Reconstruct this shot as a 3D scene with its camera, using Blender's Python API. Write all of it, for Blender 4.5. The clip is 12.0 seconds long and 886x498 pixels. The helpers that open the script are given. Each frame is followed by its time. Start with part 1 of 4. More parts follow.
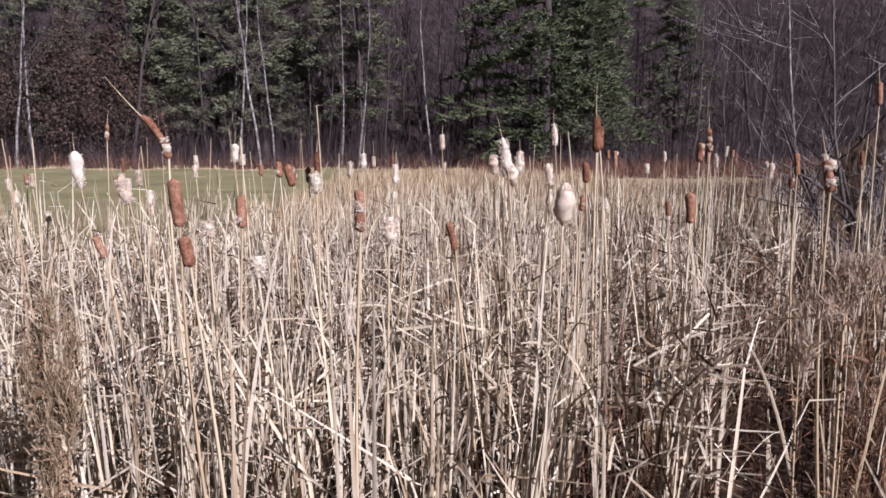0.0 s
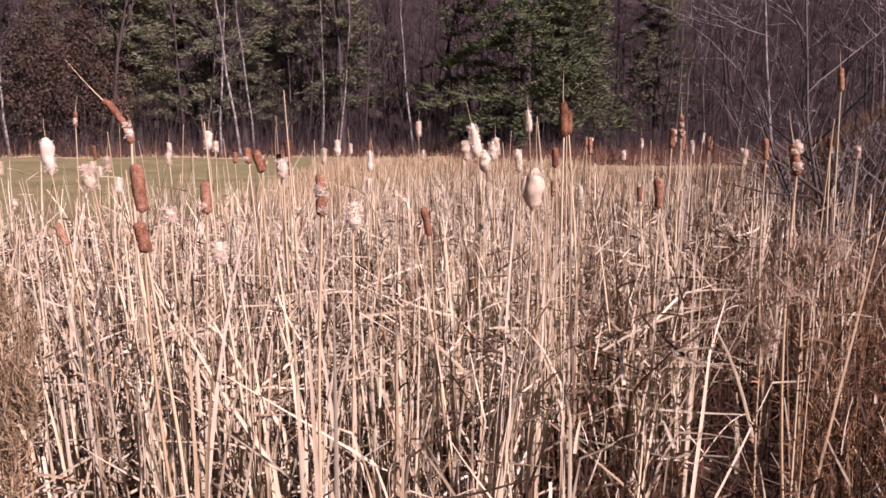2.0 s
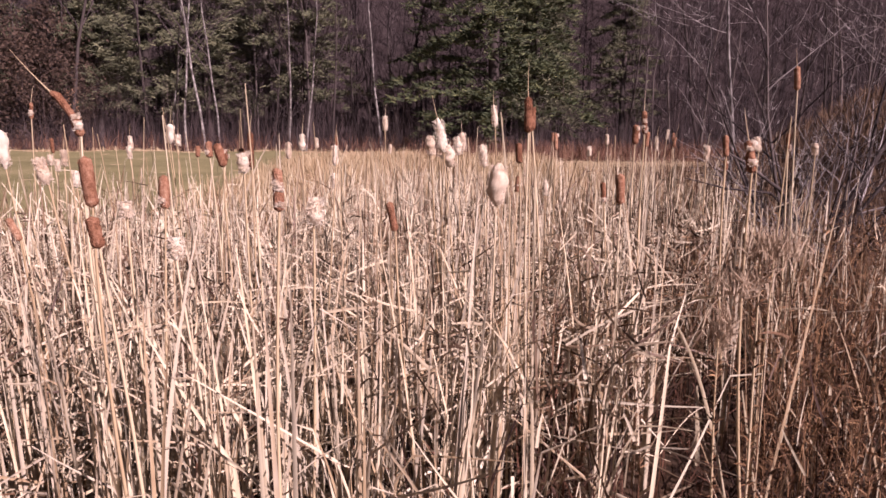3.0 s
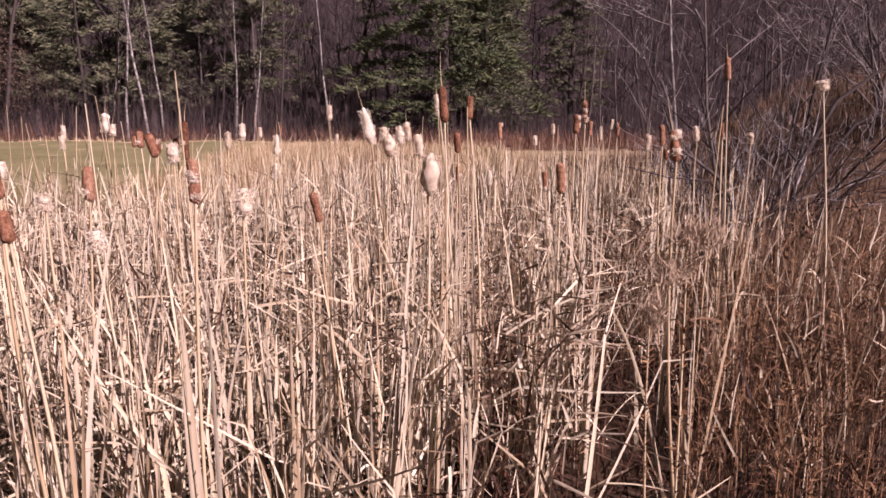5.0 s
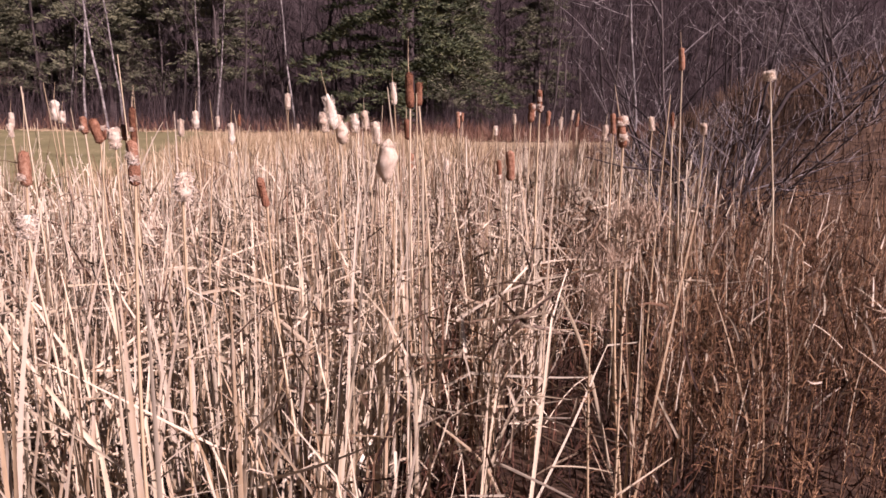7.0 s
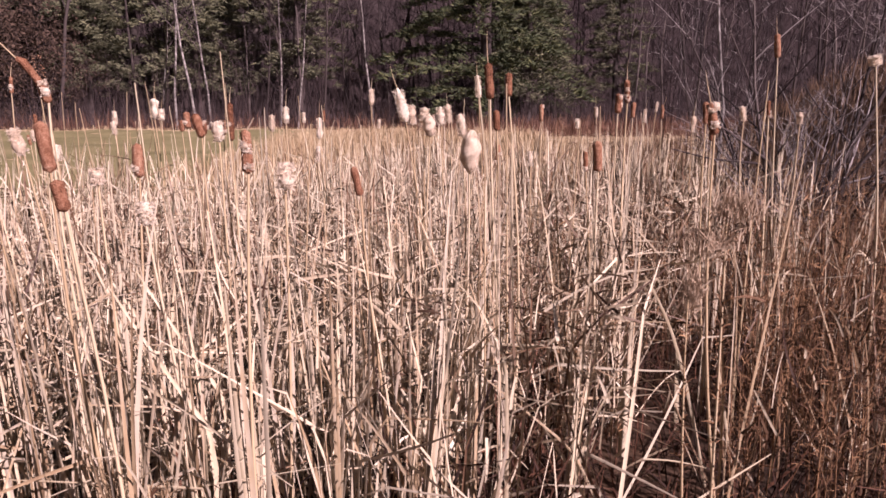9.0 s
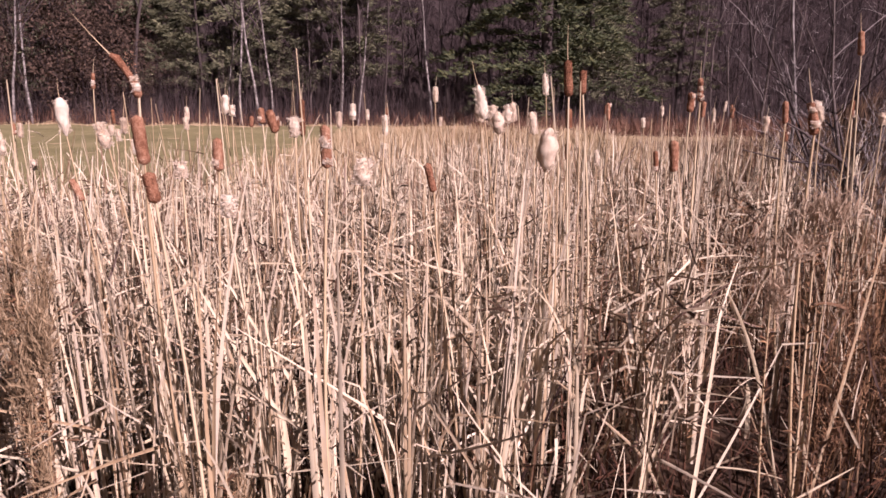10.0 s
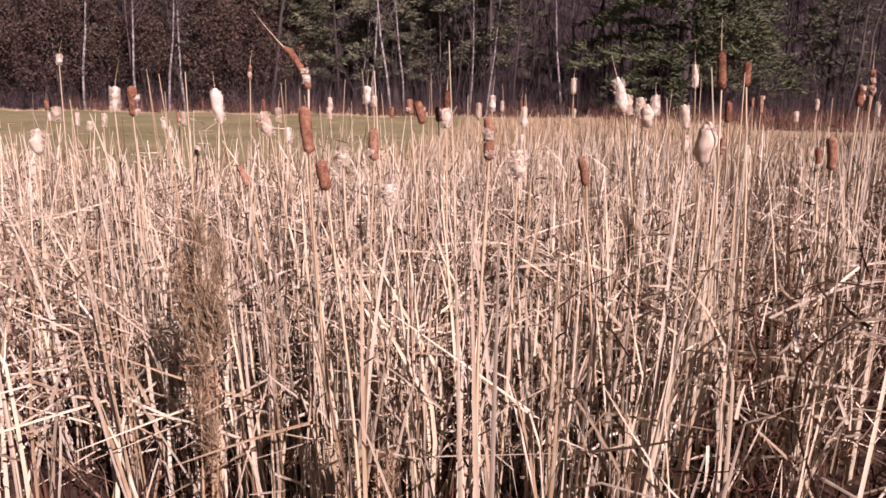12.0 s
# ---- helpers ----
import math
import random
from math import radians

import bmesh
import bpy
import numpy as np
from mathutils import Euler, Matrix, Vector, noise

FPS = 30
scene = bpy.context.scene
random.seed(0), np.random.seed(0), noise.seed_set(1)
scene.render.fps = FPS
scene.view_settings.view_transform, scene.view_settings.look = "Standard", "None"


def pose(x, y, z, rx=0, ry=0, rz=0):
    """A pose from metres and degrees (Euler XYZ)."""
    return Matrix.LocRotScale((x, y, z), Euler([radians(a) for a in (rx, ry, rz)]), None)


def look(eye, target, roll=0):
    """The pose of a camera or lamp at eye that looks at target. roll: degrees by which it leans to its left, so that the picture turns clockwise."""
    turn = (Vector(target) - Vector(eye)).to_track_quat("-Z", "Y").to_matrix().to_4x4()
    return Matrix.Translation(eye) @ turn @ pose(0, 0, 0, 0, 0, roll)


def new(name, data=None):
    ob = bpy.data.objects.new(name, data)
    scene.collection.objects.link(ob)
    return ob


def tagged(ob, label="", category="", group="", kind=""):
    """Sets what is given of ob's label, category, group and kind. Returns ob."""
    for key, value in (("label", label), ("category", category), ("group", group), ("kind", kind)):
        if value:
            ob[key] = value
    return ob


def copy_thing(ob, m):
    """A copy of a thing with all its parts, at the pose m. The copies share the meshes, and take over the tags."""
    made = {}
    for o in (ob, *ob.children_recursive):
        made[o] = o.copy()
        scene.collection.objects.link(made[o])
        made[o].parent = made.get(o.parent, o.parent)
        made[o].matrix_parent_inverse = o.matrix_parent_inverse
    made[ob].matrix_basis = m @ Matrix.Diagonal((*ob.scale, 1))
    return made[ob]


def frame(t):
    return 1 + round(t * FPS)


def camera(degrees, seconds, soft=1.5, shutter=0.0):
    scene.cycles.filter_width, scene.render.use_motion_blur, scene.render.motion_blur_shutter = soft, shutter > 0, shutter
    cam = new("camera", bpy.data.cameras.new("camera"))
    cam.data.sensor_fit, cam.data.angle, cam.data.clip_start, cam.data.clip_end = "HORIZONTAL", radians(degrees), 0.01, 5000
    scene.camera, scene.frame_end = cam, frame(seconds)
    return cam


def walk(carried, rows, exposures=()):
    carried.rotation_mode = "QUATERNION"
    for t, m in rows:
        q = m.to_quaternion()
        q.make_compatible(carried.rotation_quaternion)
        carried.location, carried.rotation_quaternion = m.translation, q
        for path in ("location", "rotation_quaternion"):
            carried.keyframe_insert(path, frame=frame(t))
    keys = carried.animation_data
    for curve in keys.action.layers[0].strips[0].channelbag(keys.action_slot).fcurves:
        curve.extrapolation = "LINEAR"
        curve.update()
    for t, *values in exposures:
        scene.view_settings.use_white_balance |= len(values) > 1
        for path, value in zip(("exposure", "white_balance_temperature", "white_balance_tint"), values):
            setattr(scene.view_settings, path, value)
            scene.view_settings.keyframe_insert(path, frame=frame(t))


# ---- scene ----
# ---- camera ----
cam = camera(63.0, 12.0, soft=1.6)
EYE = 1.9
ROWS = [
    (0.0, 0.000, 0.000, 0.000, 0.00, -9.08, 0.14),
    (0.5, 0.019, 0.009, -0.005, 0.00, -9.32, 0.02),
    (1.0, 0.035, 0.011, -0.009, -0.12, -9.55, -0.03),
    (1.5, 0.049, 0.010, -0.011, -0.61, -9.77, 0.08),
    (2.0, 0.063, 0.010, -0.013, -1.39, -10.01, 0.09),
    (2.5, 0.074, 0.013, -0.014, -2.61, -10.21, 0.38),
    (3.0, 0.086, 0.018, -0.013, -3.91, -10.39, 0.52),
    (3.5, 0.098, 0.022, -0.012, -5.07, -10.59, 0.63),
    (4.0, 0.115, 0.027, -0.011, -6.07, -10.80, 0.60),
    (4.5, 0.135, 0.031, -0.011, -6.94, -10.99, 0.56),
    (5.0, 0.152, 0.032, -0.014, -7.73, -11.15, 0.60),
    (5.5, 0.178, 0.033, -0.024, -8.53, -11.30, 0.71),
    (6.0, 0.203, 0.028, -0.030, -9.27, -11.43, 0.87),
    (6.5, 0.224, 0.020, -0.031, -10.11, -11.62, 1.04),
    (7.0, 0.232, 0.015, -0.036, -10.37, -11.76, 0.98),
    (7.5, 0.228, 0.006, -0.044, -9.71, -11.84, 0.64),
    (8.0, 0.216, -0.001, -0.052, -8.34, -11.91, 0.28),
    (8.5, 0.197, -0.004, -0.056, -6.47, -11.99, 0.19),
    (9.0, 0.165, -0.006, -0.058, -4.31, -12.14, 0.08),
    (9.5, 0.127, -0.004, -0.061, -2.38, -12.19, 0.43),
    (10.0, 0.098, -0.001, -0.062, 0.11, -12.30, 0.38),
    (10.5, 0.072, -0.001, -0.061, 2.46, -12.43, 0.36),
    (11.0, 0.042, -0.004, -0.062, 4.93, -12.55, 0.44),
    (11.5, 0.013, -0.008, -0.062, 7.30, -12.76, 0.74),
    (12.0, -0.011, -0.013, -0.059, 9.89, -13.05, 0.47),
]
walk(cam, [(t, pose(x, y, EYE + z, 90 + pitch, 0, yaw) @ pose(0, 0, 0, 0, 0, roll)) for t, x, y, z, yaw, pitch, roll in ROWS],
     [(0.0, 0.81, 5350, 22), (0.5, 0.84, 5600, 29), (1.0, 0.86, 5850, 34), (2.5, 0.90, 6350, 42), (9.5, 0.90, 6350, 43), (12.0, 0.85, 6350, 43)])

# ---- sky and sun ----
SUN_FROM = Vector((0.56, -0.60, 0.57)).normalized()
world = bpy.data.worlds.new("sky")
scene.world = world
world.use_nodes = True
wn = world.node_tree
sky = wn.nodes.new("ShaderNodeTexSky")
sky.sky_type, sky.sun_disc = "NISHITA", False
sky.sun_elevation = math.asin(SUN_FROM.z)
sky.sun_rotation = math.atan2(SUN_FROM.x, SUN_FROM.y)
wn.links.new(sky.outputs[0], wn.nodes["Background"].inputs[0])
wn.nodes["Background"].inputs[1].default_value = 0.009
sun_data = bpy.data.lights.new("sun", "SUN")
sun_data.energy, sun_data.angle, sun_data.color = 5.0, radians(0.53), (1.0, 0.93, 0.84)
sun = new("sun", sun_data)
sun.matrix_world = look(SUN_FROM * 50, (0, 0, 0))

RNG = np.random.default_rng(7)


# ---- materials ----
def material(name, stops, scale=6.0, rough=0.75, island=0.0, bump=0.3, fine=60.0, stretch=(1, 1, 1), spec=0.3, thin=0.0, objrand=0.0):
    """Colours along a ramp, driven by two sizes of grain and, where asked, by a chance value for each blade or each thing."""
    m = bpy.data.materials.new(name)
    m.use_nodes = True
    n, l = m.node_tree.nodes, m.node_tree.links
    bsdf = n["Principled BSDF"]
    bsdf.inputs["Roughness"].default_value = rough
    bsdf.inputs["Specular IOR Level"].default_value = spec
    co = n.new("ShaderNodeTexCoord")
    mp = n.new("ShaderNodeMapping")
    mp.inputs["Scale"].default_value = stretch
    l.new(co.outputs["Object"], mp.inputs["Vector"])
    big, small = n.new("ShaderNodeTexNoise"), n.new("ShaderNodeTexNoise")
    big.inputs["Scale"].default_value, small.inputs["Scale"].default_value = scale, fine
    big.inputs["Detail"].default_value, small.inputs["Detail"].default_value = 4, 3
    for t in (big, small):
        l.new(mp.outputs[0], t.inputs["Vector"])
    mix = n.new("ShaderNodeMath")
    mix.operation = "MULTIPLY_ADD"
    mix.inputs[1].default_value = 0.45
    half = n.new("ShaderNodeMath")
    half.operation = "MULTIPLY"
    half.inputs[1].default_value = 0.55
    l.new(big.outputs[0], half.inputs[0])
    l.new(small.outputs[0], mix.inputs[0])
    l.new(half.outputs[0], mix.inputs[2])
    value = mix.outputs[0]
    for weight, node, socket in ((island, "ShaderNodeNewGeometry", "Random Per Island"), (objrand, "ShaderNodeObjectInfo", "Random")):
        if weight:
            g, k = n.new(node), n.new("ShaderNodeMix")
            k.inputs[0].default_value = weight
            l.new(value, k.inputs[2])
            l.new(g.outputs[socket], k.inputs[3])
            value = k.outputs[0]
    ramp = n.new("ShaderNodeValToRGB")
    e = ramp.color_ramp.elements
    while len(e) < len(stops):
        e.new(0.5)
    for q, (p, c) in zip(e, stops):
        q.position, q.color = p, (*c, 1)
    l.new(value, ramp.inputs[0])
    l.new(ramp.outputs[0], bsdf.inputs["Base Color"])
    if bump:
        b = n.new("ShaderNodeBump")
        b.inputs["Strength"].default_value = bump
        b.inputs["Distance"].default_value = 0.01
        l.new(small.outputs[0], b.inputs["Height"])
        l.new(b.outputs[0], bsdf.inputs["Normal"])
    if thin:
        tr, add = n.new("ShaderNodeBsdfTranslucent"), n.new("ShaderNodeMixShader")
        add.inputs[0].default_value = thin
        l.new(ramp.outputs[0], tr.inputs[0])
        l.new(bsdf.outputs[0], add.inputs[1])
        l.new(tr.outputs[0], add.inputs[2])
        l.new(add.outputs[0], n["Material Output"].inputs[0])
    return m


STRAW = material("straw", [(0.2, (0.038, 0.017, 0.010)), (0.38, (0.150, 0.084, 0.050)), (0.47, (0.33, 0.236, 0.142)), (0.55, (0.40, 0.333, 0.255)), (0.66, (0.53, 0.438, 0.310)), (0.85, (0.63, 0.556, 0.435))],
                 scale=2.5, fine=40, island=0.6, objrand=0.2, rough=0.5, bump=0.15, stretch=(1, 1, 0.25))
PALE_STRAW = material("pale_straw", [(0.3, (0.40, 0.305, 0.195)), (0.5, (0.52, 0.425, 0.295)), (0.7, (0.60, 0.52, 0.395))], scale=2.5, fine=40, rough=0.5, bump=0.15, stretch=(1, 1, 0.25))
LITTER = material("litter", [(0.2, (0.055, 0.028, 0.018)), (0.42, (0.20, 0.134, 0.085)), (0.58, (0.41, 0.325, 0.225)), (0.85, (0.60, 0.51, 0.38))],
                  scale=3, fine=40, island=0.65, rough=0.6, bump=0.15)
# Withered leaf with the reddish shade of the stand's gaps put into its colour.
UNDER = material("shaded_leaf", [(0.2, (0.015, 0.006, 0.004)), (0.5, (0.046, 0.019, 0.011)), (0.85, (0.147, 0.064, 0.037))], scale=3, fine=40, island=0.6, rough=0.8, bump=0.1)
STALK = material("stalk", [(0.2, (0.288, 0.194, 0.108)), (0.5, (0.461, 0.346, 0.216)), (0.85, (0.576, 0.490, 0.353))],
                 scale=5, fine=90, objrand=0.45, rough=0.45, bump=0.1, stretch=(1, 1, 0.1))
HEAD_BROWN = material("seed_head_brown", [(0.36, (0.086, 0.035, 0.020)), (0.48, (0.226, 0.101, 0.058)), (0.58, (0.328, 0.164, 0.101)), (0.68, (0.468, 0.296, 0.195))],
                      scale=45, fine=260, objrand=0.2, rough=0.95, bump=0.9, spec=0.05)
FLUFF = material("seed_fluff", [(0.33, (0.52, 0.38, 0.27)), (0.48, (0.70, 0.58, 0.45)), (0.66, (0.80, 0.72, 0.60))],
                 scale=35, fine=300, objrand=0.25, rough=1.0, bump=0.5, spec=0.02, thin=0.25)
DOWN = material("seed_down", [(0.3, (0.60, 0.47, 0.36)), (0.5, (0.76, 0.65, 0.53)), (0.7, (0.84, 0.77, 0.66))], scale=35, fine=300, objrand=0.2, rough=1.0, bump=0, spec=0.02, thin=0.5)
WEED = material("weed", [(0.2, (0.040, 0.018, 0.010)), (0.5, (0.140, 0.070, 0.035)), (0.85, (0.360, 0.205, 0.105))],
                scale=3, fine=60, island=0.65, rough=0.8, bump=0.1)
PLUME = material("weed_plume", [(0.25, (0.29, 0.20, 0.135)), (0.6, (0.50, 0.385, 0.28)), (0.85, (0.66, 0.55, 0.43))],
                 scale=20, fine=200, island=0.5, rough=1.0, bump=0.2, spec=0.02, thin=0.3)
BROWN_PLUME = material("brown_plume", [(0.25, (0.15, 0.098, 0.056)), (0.6, (0.28, 0.200, 0.122)), (0.85, (0.42, 0.320, 0.210))], scale=20, fine=200, island=0.5, rough=1.0, bump=0.2, spec=0.02)
MUD = material("marsh_floor", [(0.3, (0.020, 0.011, 0.007)), (0.5, (0.048, 0.026, 0.015)), (0.75, (0.136, 0.074, 0.042))], scale=1.2, fine=14, rough=0.9, bump=0.8)
LAWN = material("lawn", [(0.3, (0.110, 0.096, 0.042)), (0.5, (0.190, 0.164, 0.076)), (0.72, (0.290, 0.236, 0.125))], scale=0.35, fine=9, rough=0.9, bump=0.6)
GRASS = material("grass_blade", [(0.2, (0.077, 0.084, 0.028)), (0.6, (0.175, 0.164, 0.063)), (0.9, (0.308, 0.252, 0.126))], scale=1, fine=20, island=0.6, rough=0.7, bump=0, thin=0.2)
PALE_GRASS = material("pale_grass", [(0.2, (0.216, 0.137, 0.072)), (0.55, (0.403, 0.302, 0.180)), (0.9, (0.547, 0.446, 0.302))], scale=1, fine=20, island=0.55, rough=0.7, bump=0, thin=0.15)
NEEDLES = material("needles", [(0.2, (0.044, 0.046, 0.029)), (0.5, (0.100, 0.102, 0.060)), (0.85, (0.185, 0.172, 0.100))], scale=0.7, fine=6, island=0.5, rough=0.7, bump=0, spec=0.2)
BARK = material("bark", [(0.25, (0.030, 0.023, 0.022)), (0.5, (0.068, 0.053, 0.050)), (0.8, (0.15, 0.122, 0.112))], scale=2, fine=20, objrand=0.35, rough=0.95, bump=0.6, stretch=(1, 1, 0.3), spec=0.1)
TWIG = material("twig", [(0.2, (0.022, 0.016, 0.017)), (0.55, (0.053, 0.039, 0.040)), (0.9, (0.140, 0.110, 0.107))], scale=2, fine=15, island=0.5, rough=0.9, bump=0, spec=0.1)
BIRCH = material("birch_bark", [(0.40, (0.06, 0.05, 0.047)), (0.52, (0.19, 0.165, 0.155)), (0.64, (0.34, 0.31, 0.29)), (0.8, (0.52, 0.49, 0.46))],
                 scale=3.0, fine=9, rough=0.7, bump=0.3, stretch=(1, 1, 0.9))
NEEDLES_DARK = material("spruce_needles", [(0.2, (0.020, 0.026, 0.015)), (0.55, (0.058, 0.070, 0.034)), (0.9, (0.150, 0.150, 0.068))], scale=0.7, fine=6, island=0.5, rough=0.7, bump=0, spec=0.15)
OAK_LEAF = material("brown_leaf", [(0.2, (0.024, 0.015, 0.011)), (0.5, (0.058, 0.035, 0.026)), (0.85, (0.110, 0.070, 0.050))], scale=1, fine=12, island=0.6, rough=0.85, bump=0, thin=0.15)
RED_TWIG = material("red_twig", [(0.2, (0.045, 0.019, 0.014)), (0.5, (0.130, 0.060, 0.040)), (0.85, (0.230, 0.132, 0.085))], scale=1, fine=12, island=0.6, rough=0.85, bump=0)
THICKET = material("thin_shoots", [(0.2, (0.022, 0.014, 0.014)), (0.5, (0.066, 0.043, 0.042)), (0.85, (0.155, 0.112, 0.106))], scale=0.3, fine=3, island=0.4, rough=0.9, bump=0)
BANK_WEED = material("bank_weed", [(0.2, (0.045, 0.024, 0.015)), (0.5, (0.105, 0.060, 0.036)), (0.85, (0.205, 0.128, 0.076))], scale=0.8, fine=14, island=0.5, rough=0.85, bump=0)
BUSH_TWIG = material("bush_twig", [(0.25, (0.018, 0.014, 0.014)), (0.5, (0.050, 0.040, 0.040)), (0.6, (0.190, 0.163, 0.158)), (0.78, (0.450, 0.400, 0.385))], scale=2, fine=15, island=0.5, rough=0.9, bump=0, spec=0.1)
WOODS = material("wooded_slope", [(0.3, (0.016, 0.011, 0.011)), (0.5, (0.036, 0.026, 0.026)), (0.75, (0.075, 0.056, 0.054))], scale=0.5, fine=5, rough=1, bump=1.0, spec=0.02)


# ---- mesh building ----
def part(name, mesh, mat, parent=None, label="", smooth=False):
    """Links a mesh, or what a bmesh holds, as one object of one material under a thing or a part."""
    if isinstance(mesh, bmesh.types.BMesh):
        bm, mesh = mesh, bpy.data.meshes.new(name)
        bm.to_mesh(mesh)
        bm.free()
    if not mesh.materials:
        mesh.materials.append(mat)
    if smooth:
        mesh.shade_smooth()
    ob = new(name, mesh)
    ob.parent = parent
    return tagged(ob, label=label)


def mesh_of(name, verts, faces):
    me = bpy.data.meshes.new(name)
    verts = np.asarray(verts, np.float32).reshape(-1, 3)
    faces = np.asarray(faces, np.int32)
    me.vertices.add(len(verts))
    me.vertices.foreach_set("co", verts.ravel())
    me.loops.add(faces.size)
    me.loops.foreach_set("vertex_index", faces.ravel())
    me.polygons.add(len(faces))
    me.polygons.foreach_set("loop_start", np.arange(len(faces), dtype=np.int32) * faces.shape[1])
    me.update(calc_edges=True)
    return me


def strands(base, height, width, lean, phi, curl, kink_at=None, kink=None, sides=2, taper=0.15, segs=6, fold=0.25):
    """Many blades or stalks at once, each bending from its base; those with a kink fold over at that part of their length.
    sides 2: a folded blade; 3 or more: a round stalk. Returns vertices and quads."""
    n = len(base)
    s = np.linspace(0, 1, segs + 1)
    ang = lean[:, None] + curl[:, None] * s[None, :] ** 1.5
    if kink_at is not None:
        ang = ang + kink[:, None] / (1 + np.exp(-(s[None, :] - kink_at[:, None]) * 60))
    along = np.stack([np.sin(ang) * np.cos(phi)[:, None], np.sin(ang) * np.sin(phi)[:, None], np.cos(ang)], -1)
    step = (height / segs)[:, None, None] * along
    centre = base[:, None, :] + np.concatenate([np.zeros((n, 1, 3)), np.cumsum(step[:, :-1], 1)], 1)
    twist = RNG.uniform(0, 2 * np.pi, n)
    ref = np.stack([np.cos(twist), np.sin(twist), np.zeros(n)], -1)[:, None, :]
    side = np.cross(along, ref)
    side /= np.linalg.norm(side, axis=-1, keepdims=True) + 1e-9
    other = np.cross(side, along)
    w = (width[:, None] * (1 - (1 - taper) * s[None, :] ** 2.5))[:, :, None] / 2
    if sides == 2:
        ring = np.stack([centre - side * w, centre + other * w * fold, centre + side * w], 2)
        links = [(0, 1), (1, 2)]
    else:
        a = np.arange(sides) * 2 * np.pi / sides
        ring = centre[:, :, None, :] + w[:, :, None] * (np.cos(a)[None, None, :, None] * side[:, :, None] + np.sin(a)[None, None, :, None] * other[:, :, None])
        links = [(k, (k + 1) % sides) for k in range(sides)]
    across = ring.shape[2]
    first = (np.arange(n) * (segs + 1) * across)[:, None, None] + (np.arange(segs) * across)[None, :, None]
    quads = np.stack([np.concatenate([first + a, first + b, first + b + across, first + a + across], 2) for a, b in links], 2)
    return ring.reshape(-1, 3), quads.reshape(-1, 4)


def joined(groups):
    v, f, k = [], [], 0
    for a, b in groups:
        v.append(a), f.append(b + k)
        k += len(a)
    return np.concatenate(v), np.concatenate(f)


def tube(points, radii, sides=6):
    """One round stem through the points."""
    p = np.asarray(points, float)
    d = np.gradient(p, axis=0)
    d /= np.linalg.norm(d, axis=1, keepdims=True) + 1e-9
    ref = np.where(np.abs(d[:, 2:3]) > 0.9, [[1.0, 0, 0]], [[0, 0, 1.0]])
    u = np.cross(d, ref)
    u /= np.linalg.norm(u, axis=1, keepdims=True) + 1e-9
    w = np.cross(d, u)
    a = np.arange(sides) * 2 * np.pi / sides
    r = np.asarray(radii, float)[:, None, None]
    v = p[:, None] + r * (np.cos(a)[None, :, None] * u[:, None] + np.sin(a)[None, :, None] * w[:, None])
    k = np.arange(len(p) - 1)[:, None] * sides
    i, j = np.arange(sides)[None], (np.arange(sides)[None] + 1) % sides
    return v.reshape(-1, 3), np.stack([k + i, k + j, k + sides + j, k + sides + i], -1).reshape(-1, 4)


def stuff(name, geo, mat, label, category):
    return tagged(part(name, mesh_of(name, *geo), mat), label, category, kind="stuff")


# ---- the ground ----
def open_gap(x, y):
    """The dark hollow between the cattails and the weeds, where little stands."""
    return (x > 0.41 * y) & (x < 0.57 * y) & (y < 4.7) & (RNG.uniform(0, 1, np.shape(x)) > 0.12)


def stand_edge(x):
    """How far out the cattail stand reaches at x."""
    return 7.2 + 6.1 / (1 + np.exp(-(x + 0.7) * 1.6)) + 0.4 * np.sin(x * 1.7)


def ground_z(x, y):
    hill = np.clip((y - 52) / 60, 0, 1) ** 1.2 * 34
    bank = 2.8 / (1 + np.exp(-(x - 7.2 - 0.3 * (y - 8)) * 0.9)) * np.clip((y - 5.5) / 6, 0, 1) * np.clip((26 - y) / 8, 0, 1)
    return hill + bank + 0.05 * np.sin(x * 0.9 + 1) * np.sin(y * 0.7) + 0.03 * np.sin(x * 2.3 + y * 1.9)


def sheet(xs, ys, lift=0.0):
    gx, gy = np.meshgrid(xs, ys)
    v = np.stack([gx, gy, ground_z(gx, gy) + lift], -1).reshape(-1, 3)
    nx, ny = len(xs), len(ys)
    k = (np.arange(ny - 1)[:, None] * nx + np.arange(nx - 1)[None]).ravel()
    return v, np.stack([k, k + 1, k + nx + 1, k + nx], -1)


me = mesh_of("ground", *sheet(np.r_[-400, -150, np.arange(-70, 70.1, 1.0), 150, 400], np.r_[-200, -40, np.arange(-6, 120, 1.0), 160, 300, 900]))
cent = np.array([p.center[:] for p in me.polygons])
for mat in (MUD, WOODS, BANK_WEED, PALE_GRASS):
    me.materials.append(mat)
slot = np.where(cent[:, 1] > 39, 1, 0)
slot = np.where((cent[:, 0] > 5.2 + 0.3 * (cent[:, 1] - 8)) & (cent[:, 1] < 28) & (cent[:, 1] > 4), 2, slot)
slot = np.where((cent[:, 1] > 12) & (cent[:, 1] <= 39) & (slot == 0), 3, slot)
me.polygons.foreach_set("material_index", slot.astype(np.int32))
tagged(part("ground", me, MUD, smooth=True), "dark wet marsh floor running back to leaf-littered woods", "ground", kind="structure")


